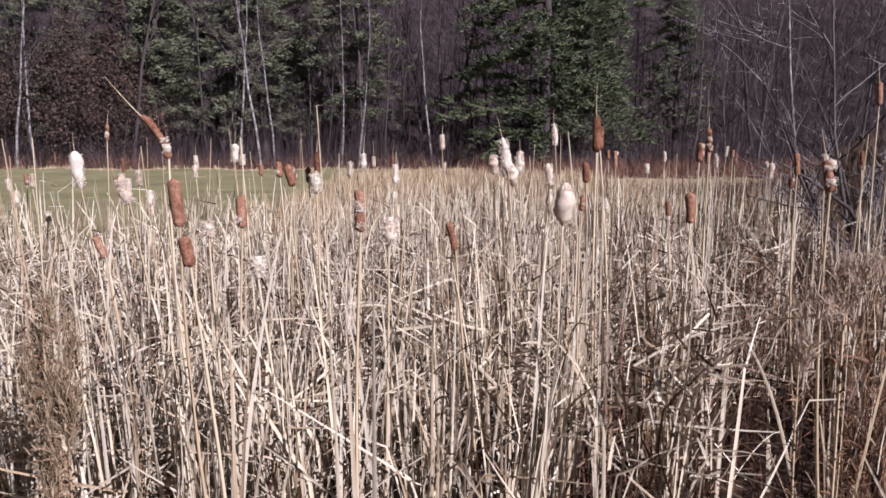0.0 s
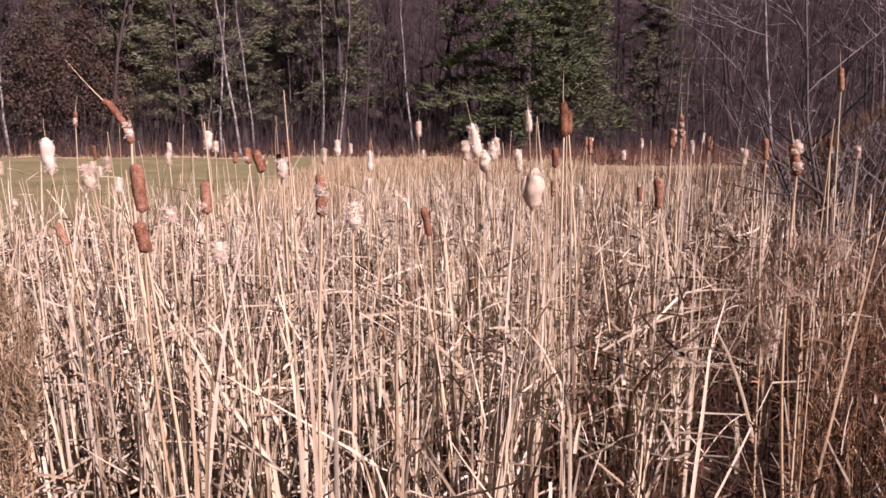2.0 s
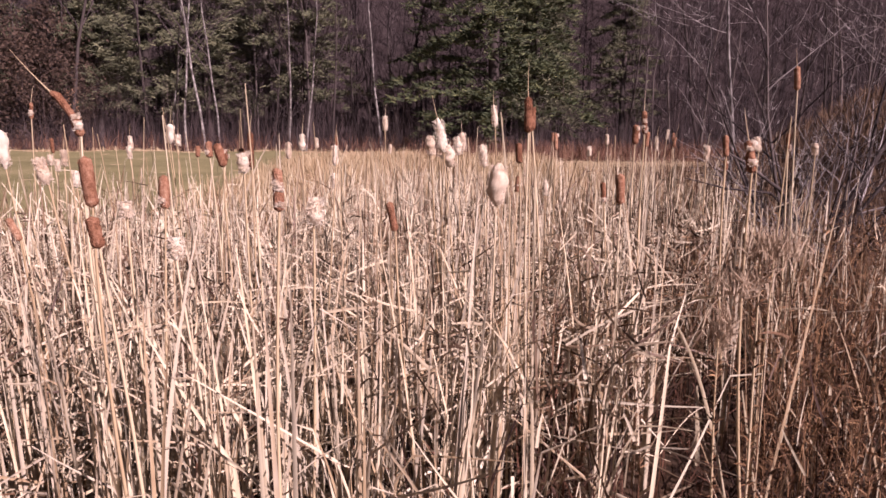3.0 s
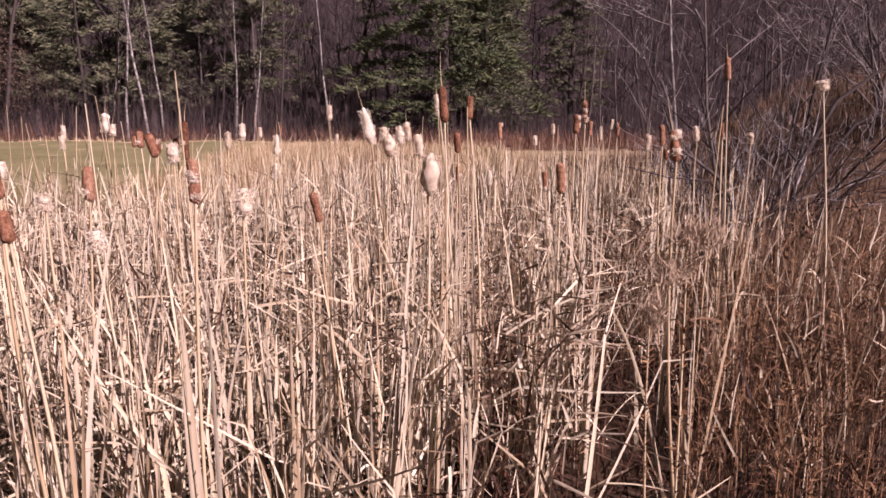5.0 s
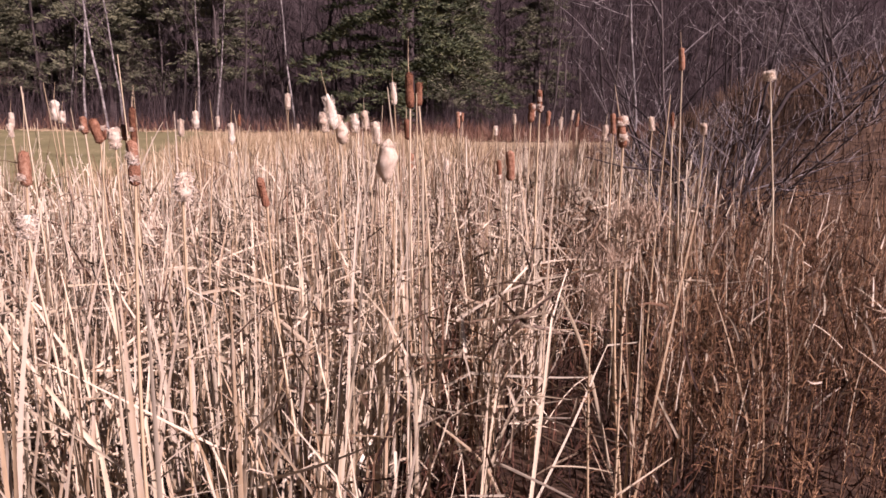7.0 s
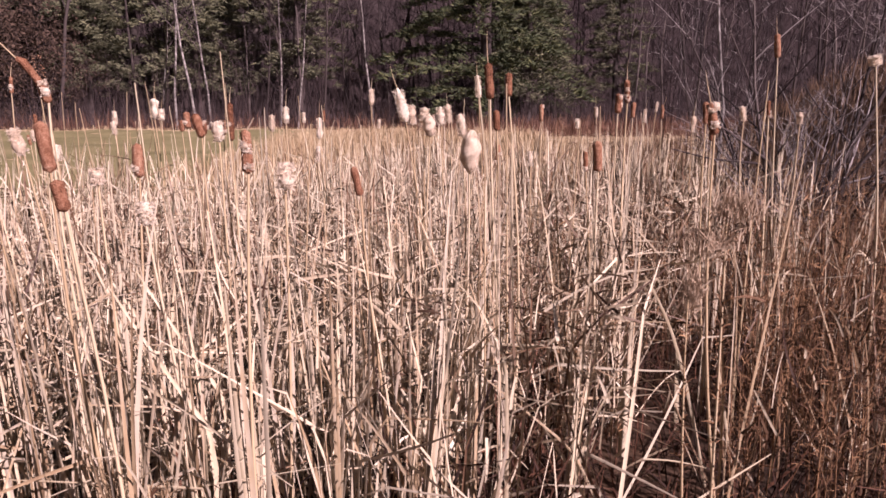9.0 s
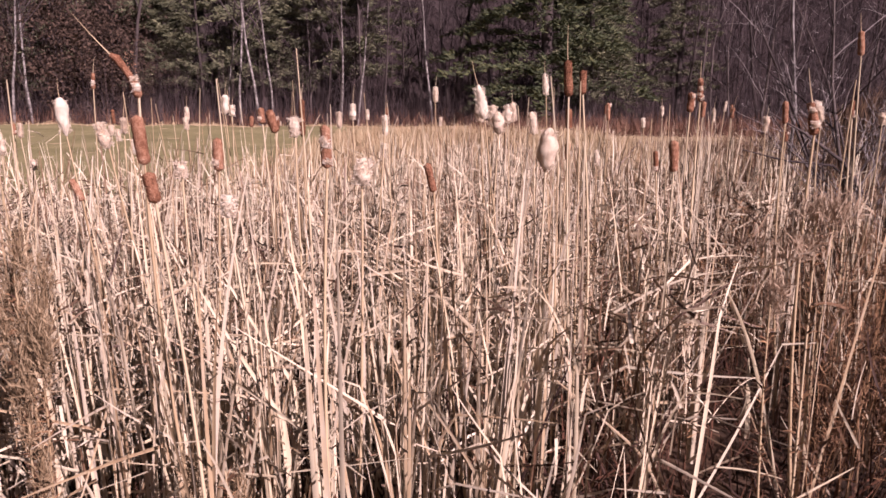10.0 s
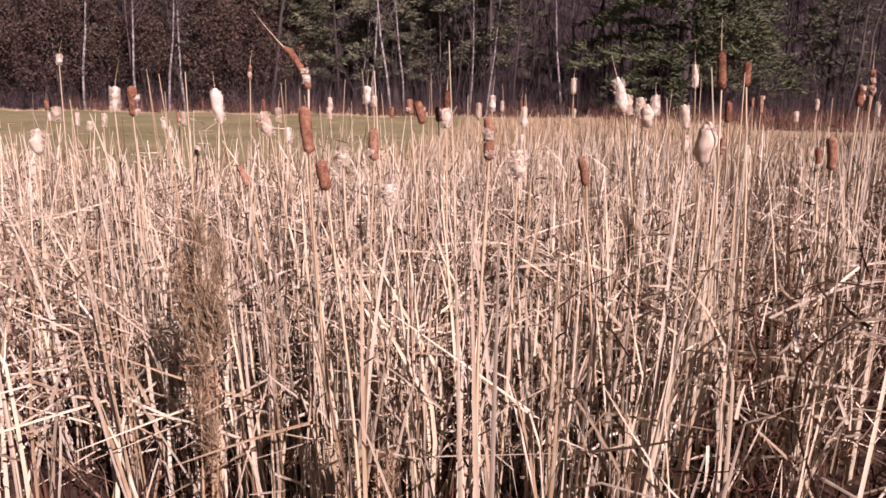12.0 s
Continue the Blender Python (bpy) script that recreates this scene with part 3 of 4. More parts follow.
def cattail(x, y, z, length, radius, kind, lean=0.0, tip=0, leaves=3, curve=0.0):
    """A cattail whose seed head begins at (x, y, z): stem down to the floor, head, pointed tip and dry leaves."""
    COUNT[0] += 1
    rng = np.random.default_rng(200 + COUNT[0])
    floor = float(ground_z(x, y))
    high = z - floor
    foot = np.array([-lean * 0.45 * high + rng.normal(0, 0.04), rng.normal(0, 0.05), 0.0])
    thing = new("cattail")
    s = np.linspace(0, 1, 9)[:, None]
    bow = np.array([rng.normal(0, 0.02), rng.normal(0, 0.02), 0])
    line = foot * (1 - s) ** 1.3 + np.array([0, 0, high]) * s + bow * np.sin(np.pi * s)
    line[0, 2] -= 0.02
    part("stem", mesh_of("stem", *tube(line, np.linspace(0.008, 0.004, 9), 6)), STALK, thing, smooth=True)
    tilt = pose(0, 0, high - 0.004, 0, math.degrees(math.asin(max(-0.8, min(0.8, lean)))), 0)
    radius = min(radius, 0.048)
    if kind == "fluff":
        g = seed_head(length, radius * 0.98, 0.62, rng, narrow=rng.uniform(-0.15, 0.25), puff=True)
        h = part("seed_head", mesh_of("seed_head", *g), FLUFF, thing, "burst cream-coloured fluff", smooth=True)
        w = part("fluff", mesh_of("fluff", *wisps(560, length, radius * 0.95, rng, 0.06, 0.94, hair=0.017, wide=0.0045)), DOWN, h)
    else:
        radius *= 0.82 if kind == "ragged" else 1.0
        g = seed_head(length, radius * 0.9, 0.32 if kind == "ragged" else 0.15, rng, curve)
        h = part("seed_head", mesh_of("seed_head", *g), HEAD_BROWN, thing, "velvety brown seed head", smooth=True)
        part("fuzz", mesh_of("fuzz", *wisps(160, length, radius * 0.92, rng, 0.03, 0.97, 0.006)), HEAD_BROWN, h)
        if kind == "ragged" or rng.uniform() < 0.35:
            for k in range(3 if kind == "ragged" else 1):
                q, a, big = rng.uniform(0.02, 0.75), rng.uniform(-2.6, 0.6), radius * rng.uniform(0.4, 0.75)
                tall = big * rng.uniform(1.6, 3.0)
                gg = seed_head(tall, big, 0.5, rng)
                c = part("fluff", mesh_of("fluff", *joined([gg, wisps(90, tall, big, rng, wide=0.005)])), DOWN, h, "pale fluff bursting from the head", smooth=True)
                c.data.transform(pose(0.75 * radius * math.cos(a) + curve * length * q * q, 0.75 * radius * math.sin(a), q * length))
    for o in (h, *h.children):
        o.data.transform(tilt)
    if tip:
        t = np.linspace(0, 1, 5)
        reach = rng.uniform(0.10, 0.2)
        p = np.stack([curve * length + reach * (0.6 * lean + 1.7 * curve) * t + 0.01 * t * t, 0.01 * t * t, length - 0.01 + reach * t], -1)
        o = part("tip", mesh_of("tip", *tube(p, 0.0026 * (1 - 0.8 * t), 5)), STALK, thing, smooth=True)
        o.data.transform(tilt)
    for k in range(leaves):
        one = lambda v: np.array([v], float)
        g = strands(foot[None] + rng.normal(0, 0.012, (1, 3)) * [1, 1, 0], one(rng.uniform(0.75, 1.02) * min(high, 1.55)), one(rng.uniform(0.012, 0.021)), one(abs(rng.normal(0.03, 0.06))),
                    one(rng.uniform(0, 6.28)), one(rng.normal(0.05, 0.15)), segs=8)
        part("leaf", mesh_of("leaf", *g), STRAW, thing)
    thing.matrix_basis = pose(x, y, floor)
    return tagged(thing, LABELS[kind], "cattail", "cattails in the marsh")


curled_head = cattail(-0.98, 2.60, 1.81, 0.168, 0.0185, "ragged", -0.16, 1, curve=-0.36)
stout_head = cattail(-0.82, 2.25, 1.61, 0.156, 0.0202, "brown", -0.08, 0)
cattail(-0.71, 2.00, 1.53, 0.090, 0.0180, "brown", -0.18, 0)
twin_pale_head = cattail(-2.26, 4.50, 1.56, 0.231, 0.0352, "fluff", -0.10, 1)
cattail(-2.12, 7.40, 1.60, 0.194, 0.0405, "fluff", 0.04, 1)
cattail(-1.52, 3.50, 1.56, 0.136, 0.0246, "fluff", -0.32, 0)
cattail(-2.10, 5.00, 1.54, 0.117, 0.0176, "fluff", 0.03, 1)
ragged_head = cattail(-0.23, 2.00, 1.63, 0.121, 0.0164, "ragged", -0.04, 0)
cattail(-0.83, 4.00, 1.61, 0.134, 0.0250, "brown", -0.25, 0)
cattail(-0.78, 4.50, 1.56, 0.233, 0.0193, "brown", -0.00, 1)
cattail(-0.84, 3.00, 1.51, 0.140, 0.0223, "brown", -0.01, 0)
cattail(-0.67, 6.10, 1.60, 0.141, 0.0215, "fluff", 0.02, 1)
cattail(-0.77, 6.00, 1.54, 0.139, 0.0211, "fluff", 0.02, 0)
cattail(-0.41, 6.20, 1.47, 0.178, 0.0218, "fluff", 0.01, 1)
cattail(-0.01, 8.20, 1.72, 0.176, 0.0288, "fluff", -0.00, 1)
pale_head = cattail(0.36, 4.20, 1.69, 0.195, 0.0300, "fluff", -0.19, 1)
cattail(0.41, 4.25, 1.60, 0.130, 0.0330, "fluff", -0.05, 0)
cattail(0.73, 6.80, 1.57, 0.179, 0.0345, "fluff", -0.08, 1)
narrow_pale_head = cattail(0.64, 4.40, 1.59, 0.138, 0.0241, "fluff", -0.12, 0)
swollen_head = cattail(0.545, 3.30, 1.49, 0.195, 0.0370, "fluff", 0.06, 0)
tall_head = cattail(0.68, 3.25, 1.82, 0.161, 0.0191, "brown", -0.04, 1)
cattail(0.86, 5.60, 1.81, 0.175, 0.0197, "fluff", -0.08, 1)
plain_head = cattail(1.29, 3.75, 1.44, 0.166, 0.0249, "brown", -0.06, 0)
cattail(1.82, 5.00, 1.79, 0.153, 0.0176, "brown", -0.04, 1)
cattail(1.76, 5.00, 1.71, 0.138, 0.0274, "ragged", -0.00, 0)
torn_head = cattail(1.36, 2.55, 1.70, 0.118, 0.0219, "ragged", -0.17, 1)
cattail(1.95, 4.00, 1.68, 0.124, 0.0156, "brown", -0.08, 0)
leaning_head = cattail(0.05, 2.55, 1.49, 0.108, 0.0130, "brown", -0.23, 0)
cattail(-0.19, 2.50, 1.52, 0.098, 0.0254, "fluff", 0.07, 0)
cattail(-1.42, 3.00, 1.38, 0.104, 0.0141, "brown", -0.39, 0)
cattail(1.54, 6.50, 1.60, 0.155, 0.0178, "brown", -0.04, 0)
cattail(0.77, 4.00, 1.48, 0.091, 0.0141, "brown", 0.04, 0)
cattail(2.53, 9.00, 1.42, 0.125, 0.0246, "fluff", -0.05, 0)
dark_head = cattail(3.02, 5.20, 2.10, 0.172, 0.0224, "brown", -0.10, 1)
cattail(-0.60, 2.30, 1.44, 0.073, 0.0216, "fluff", 0.04, 0)
cattail(0.39, 4.60, 1.63, 0.132, 0.0288, "fluff", 0.04, 0)
cattail(0.69, 3.50, 1.67, 0.100, 0.0164, "brown", -0.06, 0)
cattail(1.44, 4.60, 1.35, 0.135, 0.0162, "brown", -0.08, 0)
cattail(-2.72, 4.00, 1.65, 0.153, 0.0281, "fluff", 0.10, 1)
cattail(-2.28, 3.50, 1.65, 0.162, 0.0301, "ragged", 0.02, 0)
cattail(-3.90, 5.00, 1.52, 0.120, 0.0293, "fluff", 0.12, 0)
cattail(-2.86, 3.50, 1.44, 0.140, 0.0301, "fluff", 0.03, 0)
cattail(-4.54, 6.50, 1.37, 0.149, 0.0203, "fluff", 0.11, 0)
cattail(-5.06, 7.00, 1.29, 0.120, 0.0274, "fluff", 0.11, 0)
cattail(-3.69, 6.50, 1.41, 0.134, 0.0203, "fluff", 0.08, 0)
cattail(-3.26, 5.50, 1.34, 0.129, 0.0193, "fluff", 0.08, 0)
cattail(-2.03, 5.00, 1.40, 0.113, 0.0234, "fluff", 0.00, 0)
cattail(-4.58, 6.00, 1.96, 0.099, 0.0234, "fluff", 0.12, 1)
cattail(-2.76, 6.00, 1.84, 0.132, 0.0188, "ragged", 0.06, 1)
cattail(-2.75, 5.00, 1.29, 0.076, 0.0176, "fluff", 0.07, 0)
cattail(3.05, 4.20, 2.01, 0.063, 0.0328, "fluff", -0.24, 0)
cattail(-2.72, 8.00, 1.51, 0.090, 0.0219, "fluff", 0.09, 0)

cattail(-0.90, 4.00, 1.66, 0.090, 0.0190, "brown", -0.08, 0)
cattail(-0.89, 4.30, 1.61, 0.085, 0.0180, "ragged", 0.04, 0)
cattail(-0.85, 4.60, 1.59, 0.100, 0.0200, "brown", -0.05, 0)
cattail(0.72, 3.35, 1.83, 0.110, 0.0160, "brown", -0.02, 0)
cattail(1.79, 4.90, 1.78, 0.140, 0.0160, "ragged", -0.02, 0)
cattail(-0.85, 2.60, 1.53, 0.060, 0.0180, "fluff", -0.08, 0)
cattail(0.31, 4.40, 1.66, 0.120, 0.0240, "fluff", -0.08, 0)
cattail(0.53, 5.00, 1.63, 0.130, 0.0260, "fluff", -0.08, 0)
cattail(-0.56, 3.20, 1.64, 0.090, 0.0200, "fluff", -0.08, 0)
cattail(2.42, 4.20, 1.71, 0.100, 0.0130, "ragged", -0.08, 0)

# Bare flower stalks that have lost their heads
def bare_stalk(x, y, height, lean):
    thing = new("bare_stalk")
    t = np.linspace(0, 1, 7)
    p = np.stack([lean * height * t ** 1.5, 0.02 * np.sin(3 * t), height * t - 0.02], -1)
    part("stem", mesh_of("stem", *tube(p, 0.006 - 0.0035 * t, 6)), STALK, thing, smooth=True)
    g = strands(np.zeros((2, 3)), np.array([1.2, 1.0]), np.array([0.013, 0.011]), np.array([0.05, 0.08]), np.array([x, x + 2.0]), np.array([0.1, 0.2]), segs=6)
    part("leaf", mesh_of("leaf", *g), STRAW, thing)
    thing.matrix_basis = pose(x, y, float(ground_z(x, y)))
    return tagged(thing, "tall straw-coloured cattail stalk without a head", "cattail stalk", "bare cattail stalks")


bare_stalk(-0.55, 3.55, 2.06, -0.03)
bare_stalk(0.74, 3.32, 1.84, -0.02)
for k in range(46):
    x, y = RNG.uniform(-4.2, 2.0), RNG.uniform(2.6, 8.5)
    bare_stalk(x, y, RNG.uniform(1.45, 1.98), RNG.normal(0, 0.04))

# Smaller heads farther out
for k in range(34):
    x = RNG.uniform(-6.5, 5.5)
    y = min(RNG.uniform(5.5, 12), float(stand_edge(x)) + 0.5)
    cattail(x, y, RNG.uniform(1.25, 1.62), RNG.uniform(0.10, 0.16), RNG.uniform(0.014, 0.026), ("fluff", "fluff", "brown")[k % 3], RNG.normal(0, 0.08), k % 2, 1)


# The crowd of dry leaves, broken blades and fallen litter
def crowd(n, y0, y1, h_mean, w0, w1, lean=0.10, broken=0.3, clump=5):
    m = n // clump
    x = RNG.uniform(-7.5, 8.5, m * 3)
    y = y0 + (y1 - y0) * RNG.uniform(0, 1, m * 3) ** 0.85
    ok = (RNG.uniform(0, 1, len(x)) < np.clip(1.15 - 0.55 * x, 0.32, 1)) & ~open_gap(x, y) & (y < stand_edge(x)) & (np.abs(x) < 1.6 + 0.86 * y) & (x < 0.25 + 0.43 * y + 2.0 * RNG.uniform(0, 1, len(x)) ** 3.5)
    x, y = x[ok][:m], y[ok][:m]
    k = np.repeat(np.arange(len(x)), clump)
    b = np.stack([x[k] + RNG.normal(0, 0.03, len(k)), y[k] + RNG.normal(0, 0.03, len(k)), np.zeros(len(k))], -1)
    b[:, 2] = ground_z(b[:, 0], b[:, 1]) - 0.01
    n = len(k)
    h = np.clip(RNG.normal(h_mean, 0.2, n), 0.45, 1.75)
    tip, way = np.abs(RNG.normal(0.02, lean, len(x)))[k], RNG.uniform(0, 6.28, len(x))[k]
    loose = RNG.uniform(0, 1, n) < 0.3
    tip = np.where(loose, np.abs(RNG.normal(0.02, 1.5 * lean, n)), tip + RNG.normal(0, 0.035, n))
    way = np.where(loose, RNG.uniform(0, 6.28, n), way + RNG.normal(0, 0.25, n))
    kink = np.where(RNG.uniform(0, 1, n) < broken, RNG.uniform(0.4, 2.3, n), 0.0)
    return strands(b, h, RNG.uniform(w0, w1, n), tip, way, RNG.normal(0.03, 0.24, n), RNG.uniform(0.3, 0.92, n), kink, segs=9, taper=0.25)


def clump(seed):
    """One shoot of dry cattail leaves, some of them broken over."""
    rng = np.random.default_rng(seed)
    thing = new("cattail_clump")
    tip, way = abs(rng.normal(0.03, 0.09)), rng.uniform(0, 6.28)
    for k in range(7):
        one = lambda v: np.array([v], float)
        broken = rng.uniform() < 0.6
        loose = k > 4
        g = strands(rng.normal(0, 0.022, (1, 3)) * [1, 1, 0] - [0, 0, 0.01], one(np.clip(rng.normal(1.12, 0.24), 0.5, 1.55)), one(rng.uniform(0.008, 0.018)), one(abs(rng.normal(0.05, 0.25)) if loose else tip + rng.normal(0, 0.03)),
                    one(rng.uniform(0, 6.28) if loose else way + rng.normal(0, 0.25)), one(rng.normal(0.03, 0.22)), one(rng.uniform(0.3, 0.9)), one(rng.uniform(0.6, 2.2) if broken else 0), segs=9, taper=0.25)
        part("leaf", mesh_of("leaf", *g), PALE_STRAW if rng.uniform() < 0.35 else STRAW, thing)
    return tagged(thing, "shoot of dry straw-coloured cattail leaves, some bent over", "cattail leaves", "leaf shoots at the marsh's edge")


shoots = [clump(300 + k) for k in range(14)]
for k in range(238):
    y = 2.3 + 1.9 * ((k + 0.5) / 238)
    x = -0.25 - 0.95 * y + (0.25 + 1.35 * y) * RNG.uniform(0, 1) ** 1.1
    m = pose(x, y, float(ground_z(x, y)), 0, 0, RNG.uniform(0, 360))
    if k < 14:
        shoots[k].matrix_basis = m
    else:
        copy_thing(shoots[k % 14], m)

# Low leaves in near-black colours, painting the shade between stems and in the hollow.
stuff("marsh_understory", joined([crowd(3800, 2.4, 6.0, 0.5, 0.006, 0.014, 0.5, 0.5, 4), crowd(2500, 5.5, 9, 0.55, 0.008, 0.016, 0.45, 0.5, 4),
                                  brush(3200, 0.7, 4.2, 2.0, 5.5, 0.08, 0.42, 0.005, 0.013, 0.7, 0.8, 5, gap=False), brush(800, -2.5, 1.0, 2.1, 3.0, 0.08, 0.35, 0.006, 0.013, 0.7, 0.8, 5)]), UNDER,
      "withered leaves low among the stems, coloured dark as if in shade", "plant litter")
stuff("cattail_leaves", joined([crowd(1100, 2.3, 4.2, 0.75, 0.009, 0.020, 0.30, 0.6, 4), crowd(1900, 4.1, 5.6, 1.12, 0.008, 0.018, 0.17, 0.6), crowd(1200, 4.1, 5.6, 0.75, 0.009, 0.020, 0.30, 0.6, 4),
                                crowd(4800, 5.0, 9.0, 1.10, 0.010, 0.022, 0.17, 0.55), crowd(2200, 5.0, 9.0, 0.75, 0.012, 0.022, 0.30, 0.6, 4), crowd(6500, 8.5, 14.5, 1.02, 0.01, 0.02, 0.14)]), STRAW,
      "dense stand of dry straw-coloured cattail leaves", "cattail leaves")


def litter(n, y0, y1, z0, z1, l0=0.2, l1=0.7, tilt=0.4):
    x = RNG.uniform(-5.5, 6.5, n)
    y = RNG.uniform(y0, y1, n)
    b = np.stack([x, y, RNG.uniform(z0, z1, n)], -1)
    ok = ~open_gap(x, y) & (y < stand_edge(x)) & (np.abs(x) < 1.6 + 0.86 * y) & (x < 0.35 + 0.43 * y)
    b = b[ok]
    n = len(b)
    return strands(b, RNG.uniform(l0, l1, n), RNG.uniform(0.005, 0.014, n), np.clip(RNG.normal(1.2, tilt, n), 0.1, 2.9), RNG.uniform(0, 6.28, n), RNG.normal(0.1, 0.4, n), segs=5, taper=0.4)


stuff("cattail_litter", joined([litter(2600, 2.75, 6, 0.25, 1.0, 0.15, 0.5), litter(1500, 2.6, 7, 0.02, 0.45, 0.15, 0.5), litter(1500, 6, 12, 0.1, 0.8), litter(9000, 2.4, 6.5, 0.2, 1.1, 0.06, 0.30, 0.9)]), LITTER,
      "broken cattail leaves fallen across the stems", "plant litter")


def lone_leaf(start, end, width, label, sag=0.0):
    """A single dead leaf that stands out from the crowd, from its broad end to its tip; sag arches it upwards."""
    t = np.linspace(0, 1, 11)[:, None]
    p, q = np.array(start, float), np.array(end, float)
    line = (q - p) * t + np.array([0, 0, sag]) * np.sin(np.pi * t)
    along = np.gradient(line, axis=0)
    side = np.cross(along, [0.25, 1.0, 0.1])
    side /= np.linalg.norm(side, axis=1, keepdims=True)
    half = width / 2 * (1 - 0.65 * t ** 2.5)
    ring = np.stack([line - side * half, line - np.array([0, 0.3, 0]) * half, line + side * half], 1).reshape(-1, 3)
    k = np.arange(10) * 3
    quads = np.concatenate([np.stack([k + i, k + i + 1, k + i + 4, k + i + 3], -1) for i in (0, 1)])
    ob = part("dead_leaf", mesh_of("dead_leaf", ring, quads), PALE_STRAW)
    ob.matrix_basis = pose(*start)
    return tagged(ob, label, "leaf", "lone dead leaves")


lone_leaf((-0.13, 3.70, 0.57), (0.35, 3.75, 0.55), 0.014, "pale cattail leaf lying level across the stems")
lone_leaf((-0.78, 3.00, 0.69), (-0.25, 3.05, 0.87), 0.016, "pale cattail leaf sloping across the stems")
lone_leaf((-0.26, 3.10, 0.85), (-0.55, 3.10, 0.82), 0.012, "pale cattail leaf lying level across the stems", 0.03)
lone_leaf((-0.72, 2.90, 0.73), (-0.43, 2.90, 0.68), 0.016, "pale cattail leaf lying level across the stems", 0.02)
lone_leaf((-1.52, 2.70, 0.38), (-1.04, 2.80, 0.50), 0.018, "pale cattail leaf sloping across the stems")
lone_leaf((-0.91, 3.00, 0.99), (-0.68, 3.00, 1.03), 0.013, "pale cattail leaf lying level across the stems")
lone_leaf((0.61, 3.20, 0.69), (1.13, 3.10, 0.67), 0.014, "pale cattail leaf lying level across the stems", 0.01)
lone_leaf((1.25, 3.30, 1.07), (1.05, 3.20, 0.91), 0.012, "pale cattail leaf sloping across the stems")
lone_leaf((1.64, 3.00, 0.00), (1.28, 3.00, 1.06), 0.016, "long pale cattail leaf arching over at its tip", 0.16)
lone_leaf((1.74, 3.60, 0.00), (1.75, 3.70, 0.44), 0.026, "broad pale stub of a broken cattail leaf")
lone_leaf((1.74, 2.90, 0.00), (1.59, 2.90, 0.73), 0.013, "broad pale stub of a broken cattail leaf")
lone_leaf((1.27, 2.35, 0.35), (1.56, 2.35, 0.54), 0.010, "pale cattail leaf sloping across the stems")
lone_leaf((1.18, 2.60, 0.40), (1.44, 2.60, 0.35), 0.008, "pale cattail leaf lying level across the stems", 0.01)
lone_leaf((0.79, 3.40, 0.00), (0.58, 3.40, 1.91), 0.013, "dry cattail leaf bent over beside a seed head", 0.05)
lone_leaf((0.76, 3.30, 0.00), (0.73, 3.30, 1.67), 0.016, "dry cattail leaf bent over beside a seed head")
lone_leaf((0.03, 2.70, 0.00), (-0.04, 2.75, 1.18), 0.018, "broad pale stub of a broken cattail leaf")
lone_leaf((-0.33, 2.30, 0.00), (-0.37, 2.30, 1.23), 0.020, "broad pale stub of a broken cattail leaf")


def swing(thing, rows):
    """Rocks a cattail in the wind: degrees towards +x at each time."""
    x, y, z = thing.location
    walk(thing, [(t, pose(x, y, z, 0, a, 0)) for t, a in rows])


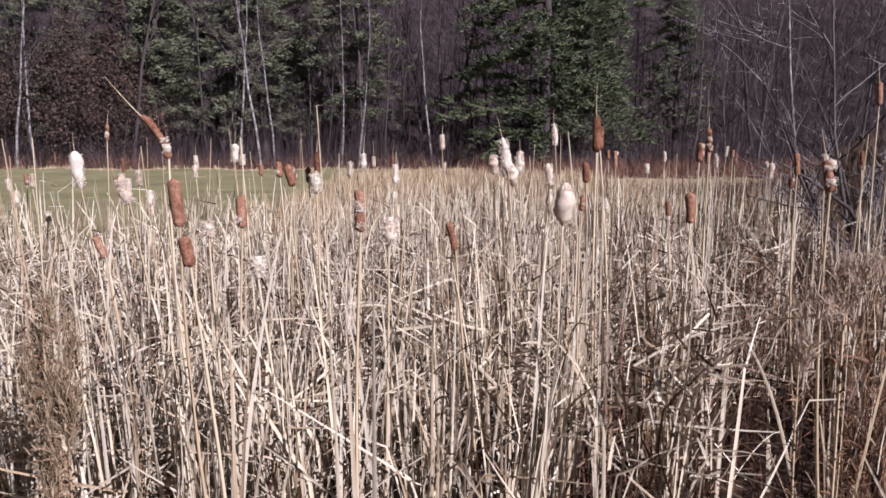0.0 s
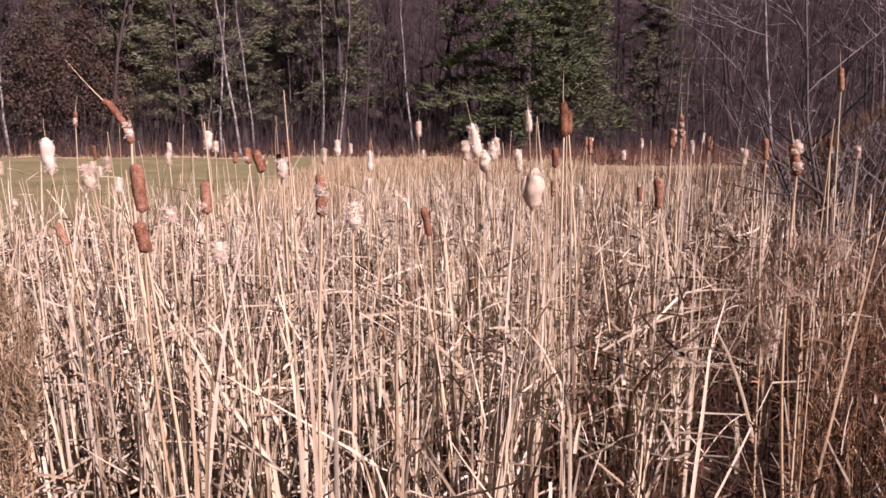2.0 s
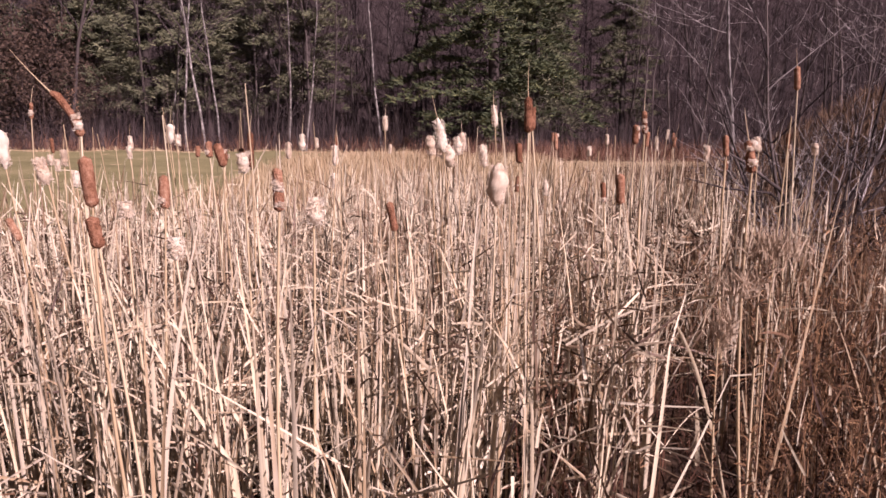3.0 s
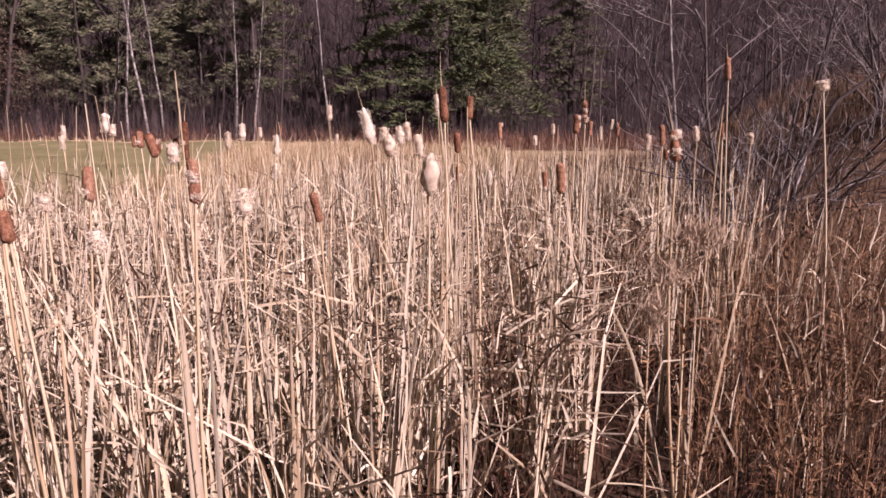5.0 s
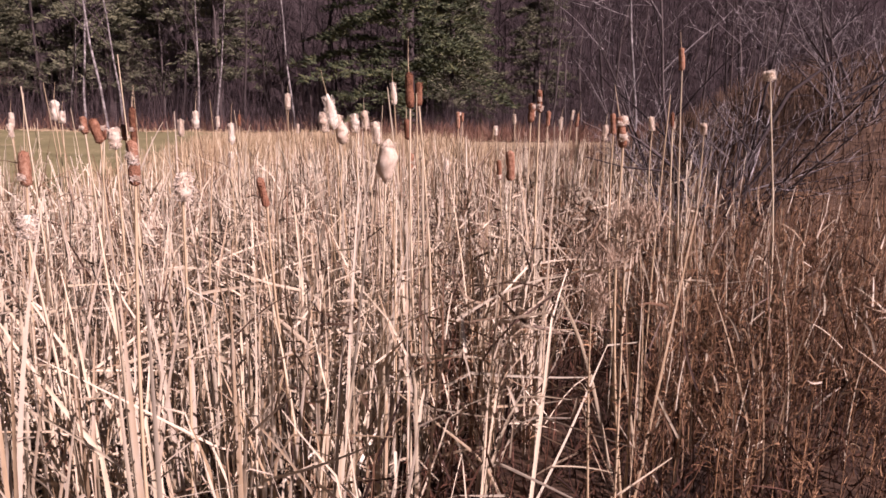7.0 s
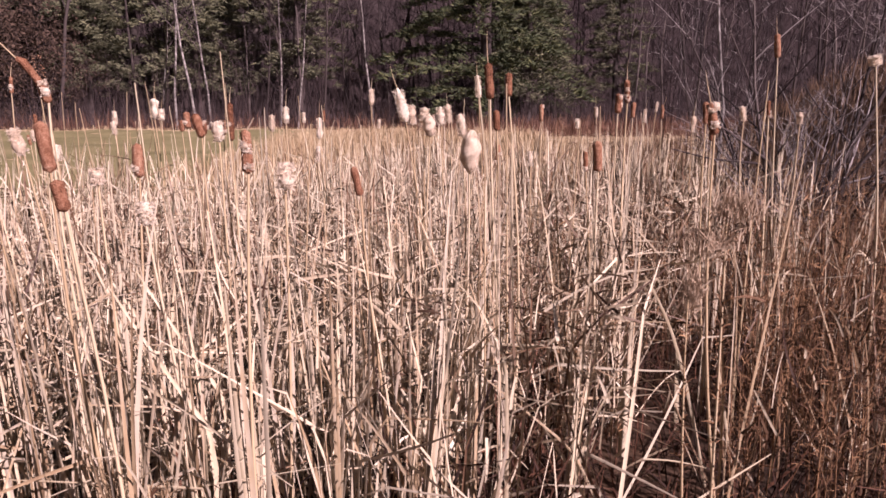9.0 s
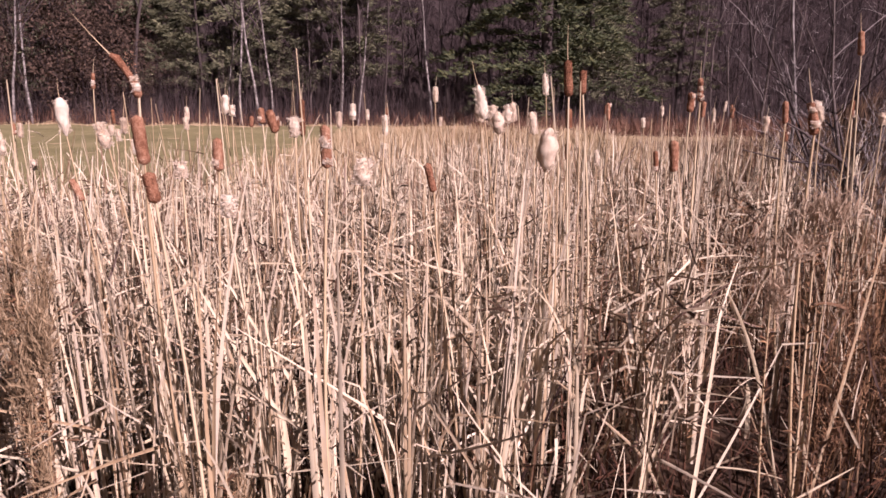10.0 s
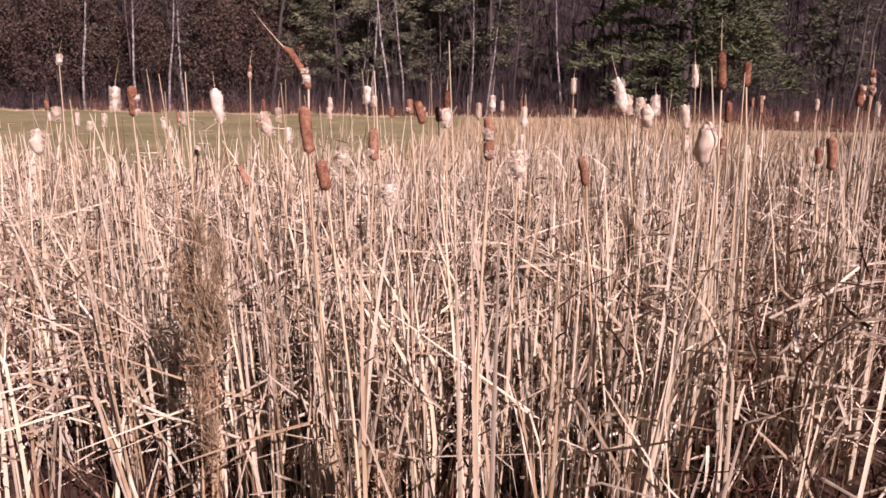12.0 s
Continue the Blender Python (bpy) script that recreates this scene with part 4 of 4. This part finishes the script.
def motions():
    swing(curled_head, [(0, 0.02), (0.5, 0.37), (1, 0.52), (1.5, 0.07), (2, 0.37), (2.5, 0.05), (3, -0.10), (9, -0.21), (9.5, 0.70), (10, -0.07), (10.5, -0.15), (11, -0.29), (11.5, -0.01), (12, 0.10)])
    swing(stout_head, [(0, -0.21), (0.5, 0.09), (1, -0.42), (1.5, 0.11), (2, 0.34), (2.5, 0.17), (9, -1.05), (9.5, 0.65), (10, -0.60), (10.5, -0.76), (11, -0.83), (11.5, -0.74), (12, -1.13)])
    swing(twin_pale_head, [(0, 0.26), (0.5, 0.84), (1, 1.09), (1.5, 1.09), (2, 1.37), (2.5, 1.49), (9.5, 0.29), (10, 0.77), (10.5, 0.58), (11, -0.55), (11.5, -1.26), (12, -1.22)])
    swing(ragged_head, [(0, -0.00), (0.5, 0.17), (1, 0.13), (1.5, 0.28), (2, 0.24), (2.5, 0.02), (3, 0.12), (5, -0.45), (5.5, -0.05), (6, 0.13), (6.5, 0.25), (8.5, 0.48), (9, 0.47), (9.5, -0.05), (10.5, 0.17), (11, 0.01), (11.5, -0.42), (12, -0.13)])
    swing(pale_head, [(0, 0.51), (0.5, 0.36), (1, -1.25), (1.5, -0.90), (2, 0.15), (2.5, 0.10), (3, 0.35), (5, -2.11), (5.5, -0.83), (6, -0.18), (6.5, 0.04), (8.5, -1.39), (9, -3.19), (9.5, -1.86), (10, -1.27), (10.5, -0.84), (11, -2.20), (11.5, -3.30), (12, -3.03)])
    swing(narrow_pale_head, [(0, 0.27), (0.5, -0.48), (1, -0.50), (1.5, -0.44), (2, -0.28), (2.5, -0.16), (3, -0.26), (5, -1.42), (5.5, -0.69), (6, -0.35), (6.5, -0.51), (8.5, -0.62), (9, -0.89), (9.5, -0.36), (10, -0.33), (10.5, 0.52), (11, -0.09), (11.5, -0.31), (12, -0.04)])
    swing(swollen_head, [(0, 0.13), (0.5, 0.04), (1, -0.02), (1.5, 0.12), (2, 0.24), (2.5, 0.12), (3, 0.27), (5, -0.60), (5.5, 0.45), (6, 0.77), (8.5, -0.18), (9, -0.41), (9.5, -0.16), (10, 0.44), (10.5, 0.80), (11, -0.06), (11.5, 0.03), (12, 0.57)])
    swing(tall_head, [(0, 0.13), (0.5, -0.47), (1, -0.24), (1.5, -0.20), (2, -0.05), (2.5, -0.02), (3, 0.15), (5, -2.94), (5.5, -0.73), (6, -0.75), (6.5, -0.47), (8.5, -0.79), (9, -1.98), (9.5, -0.29), (10, -1.31), (10.5, -0.47), (11, -2.68), (11.5, -2.55), (12, -2.59)])
    swing(plain_head, [(0, 0.03), (0.5, -0.04), (1, -0.13), (1.5, -0.53), (2, -0.18), (2.5, -0.34), (3, -0.40), (5, -0.10), (5.5, 0.04), (6, -0.17), (6.5, -0.56), (8.5, -0.11), (9, -0.77), (9.5, 0.07), (10, -0.26), (10.5, 0.85), (11, -0.31), (11.5, -0.95), (12, -2.17)])
    swing(torn_head, [(0, 0.15), (0.5, -0.00), (1, 0.04), (1.5, 0.41), (2, 0.65), (2.5, 0.52), (3, 0.40), (5, -0.33), (5.5, 0.76), (6, 0.70), (6.5, 0.14), (8.5, 0.59), (9, -0.74), (9.5, 0.32), (10, 0.84), (10.5, 0.37), (12, 0.37)])
    swing(leaning_head, [(0, -0.19), (0.5, 0.30), (1, 0.51), (1.5, 0.73), (2, 1.07), (2.5, 1.26), (3, 1.53), (5, 0.45), (5.5, 1.23), (6, 1.90), (6.5, 1.12), (8.5, 0.96), (9, 0.57), (9.5, 1.62), (10, 0.37), (10.5, 0.56), (11, -0.11), (12, -0.00)])
    swing(dark_head, [(0, 1.52), (0.5, 1.68), (1, 1.31), (1.5, -0.21), (2, -0.01), (2.5, 0.11), (3, -0.37), (5, -1.27), (5.5, -0.74), (6, -0.73), (6.5, -0.99), (12, -0.99)])


motions()
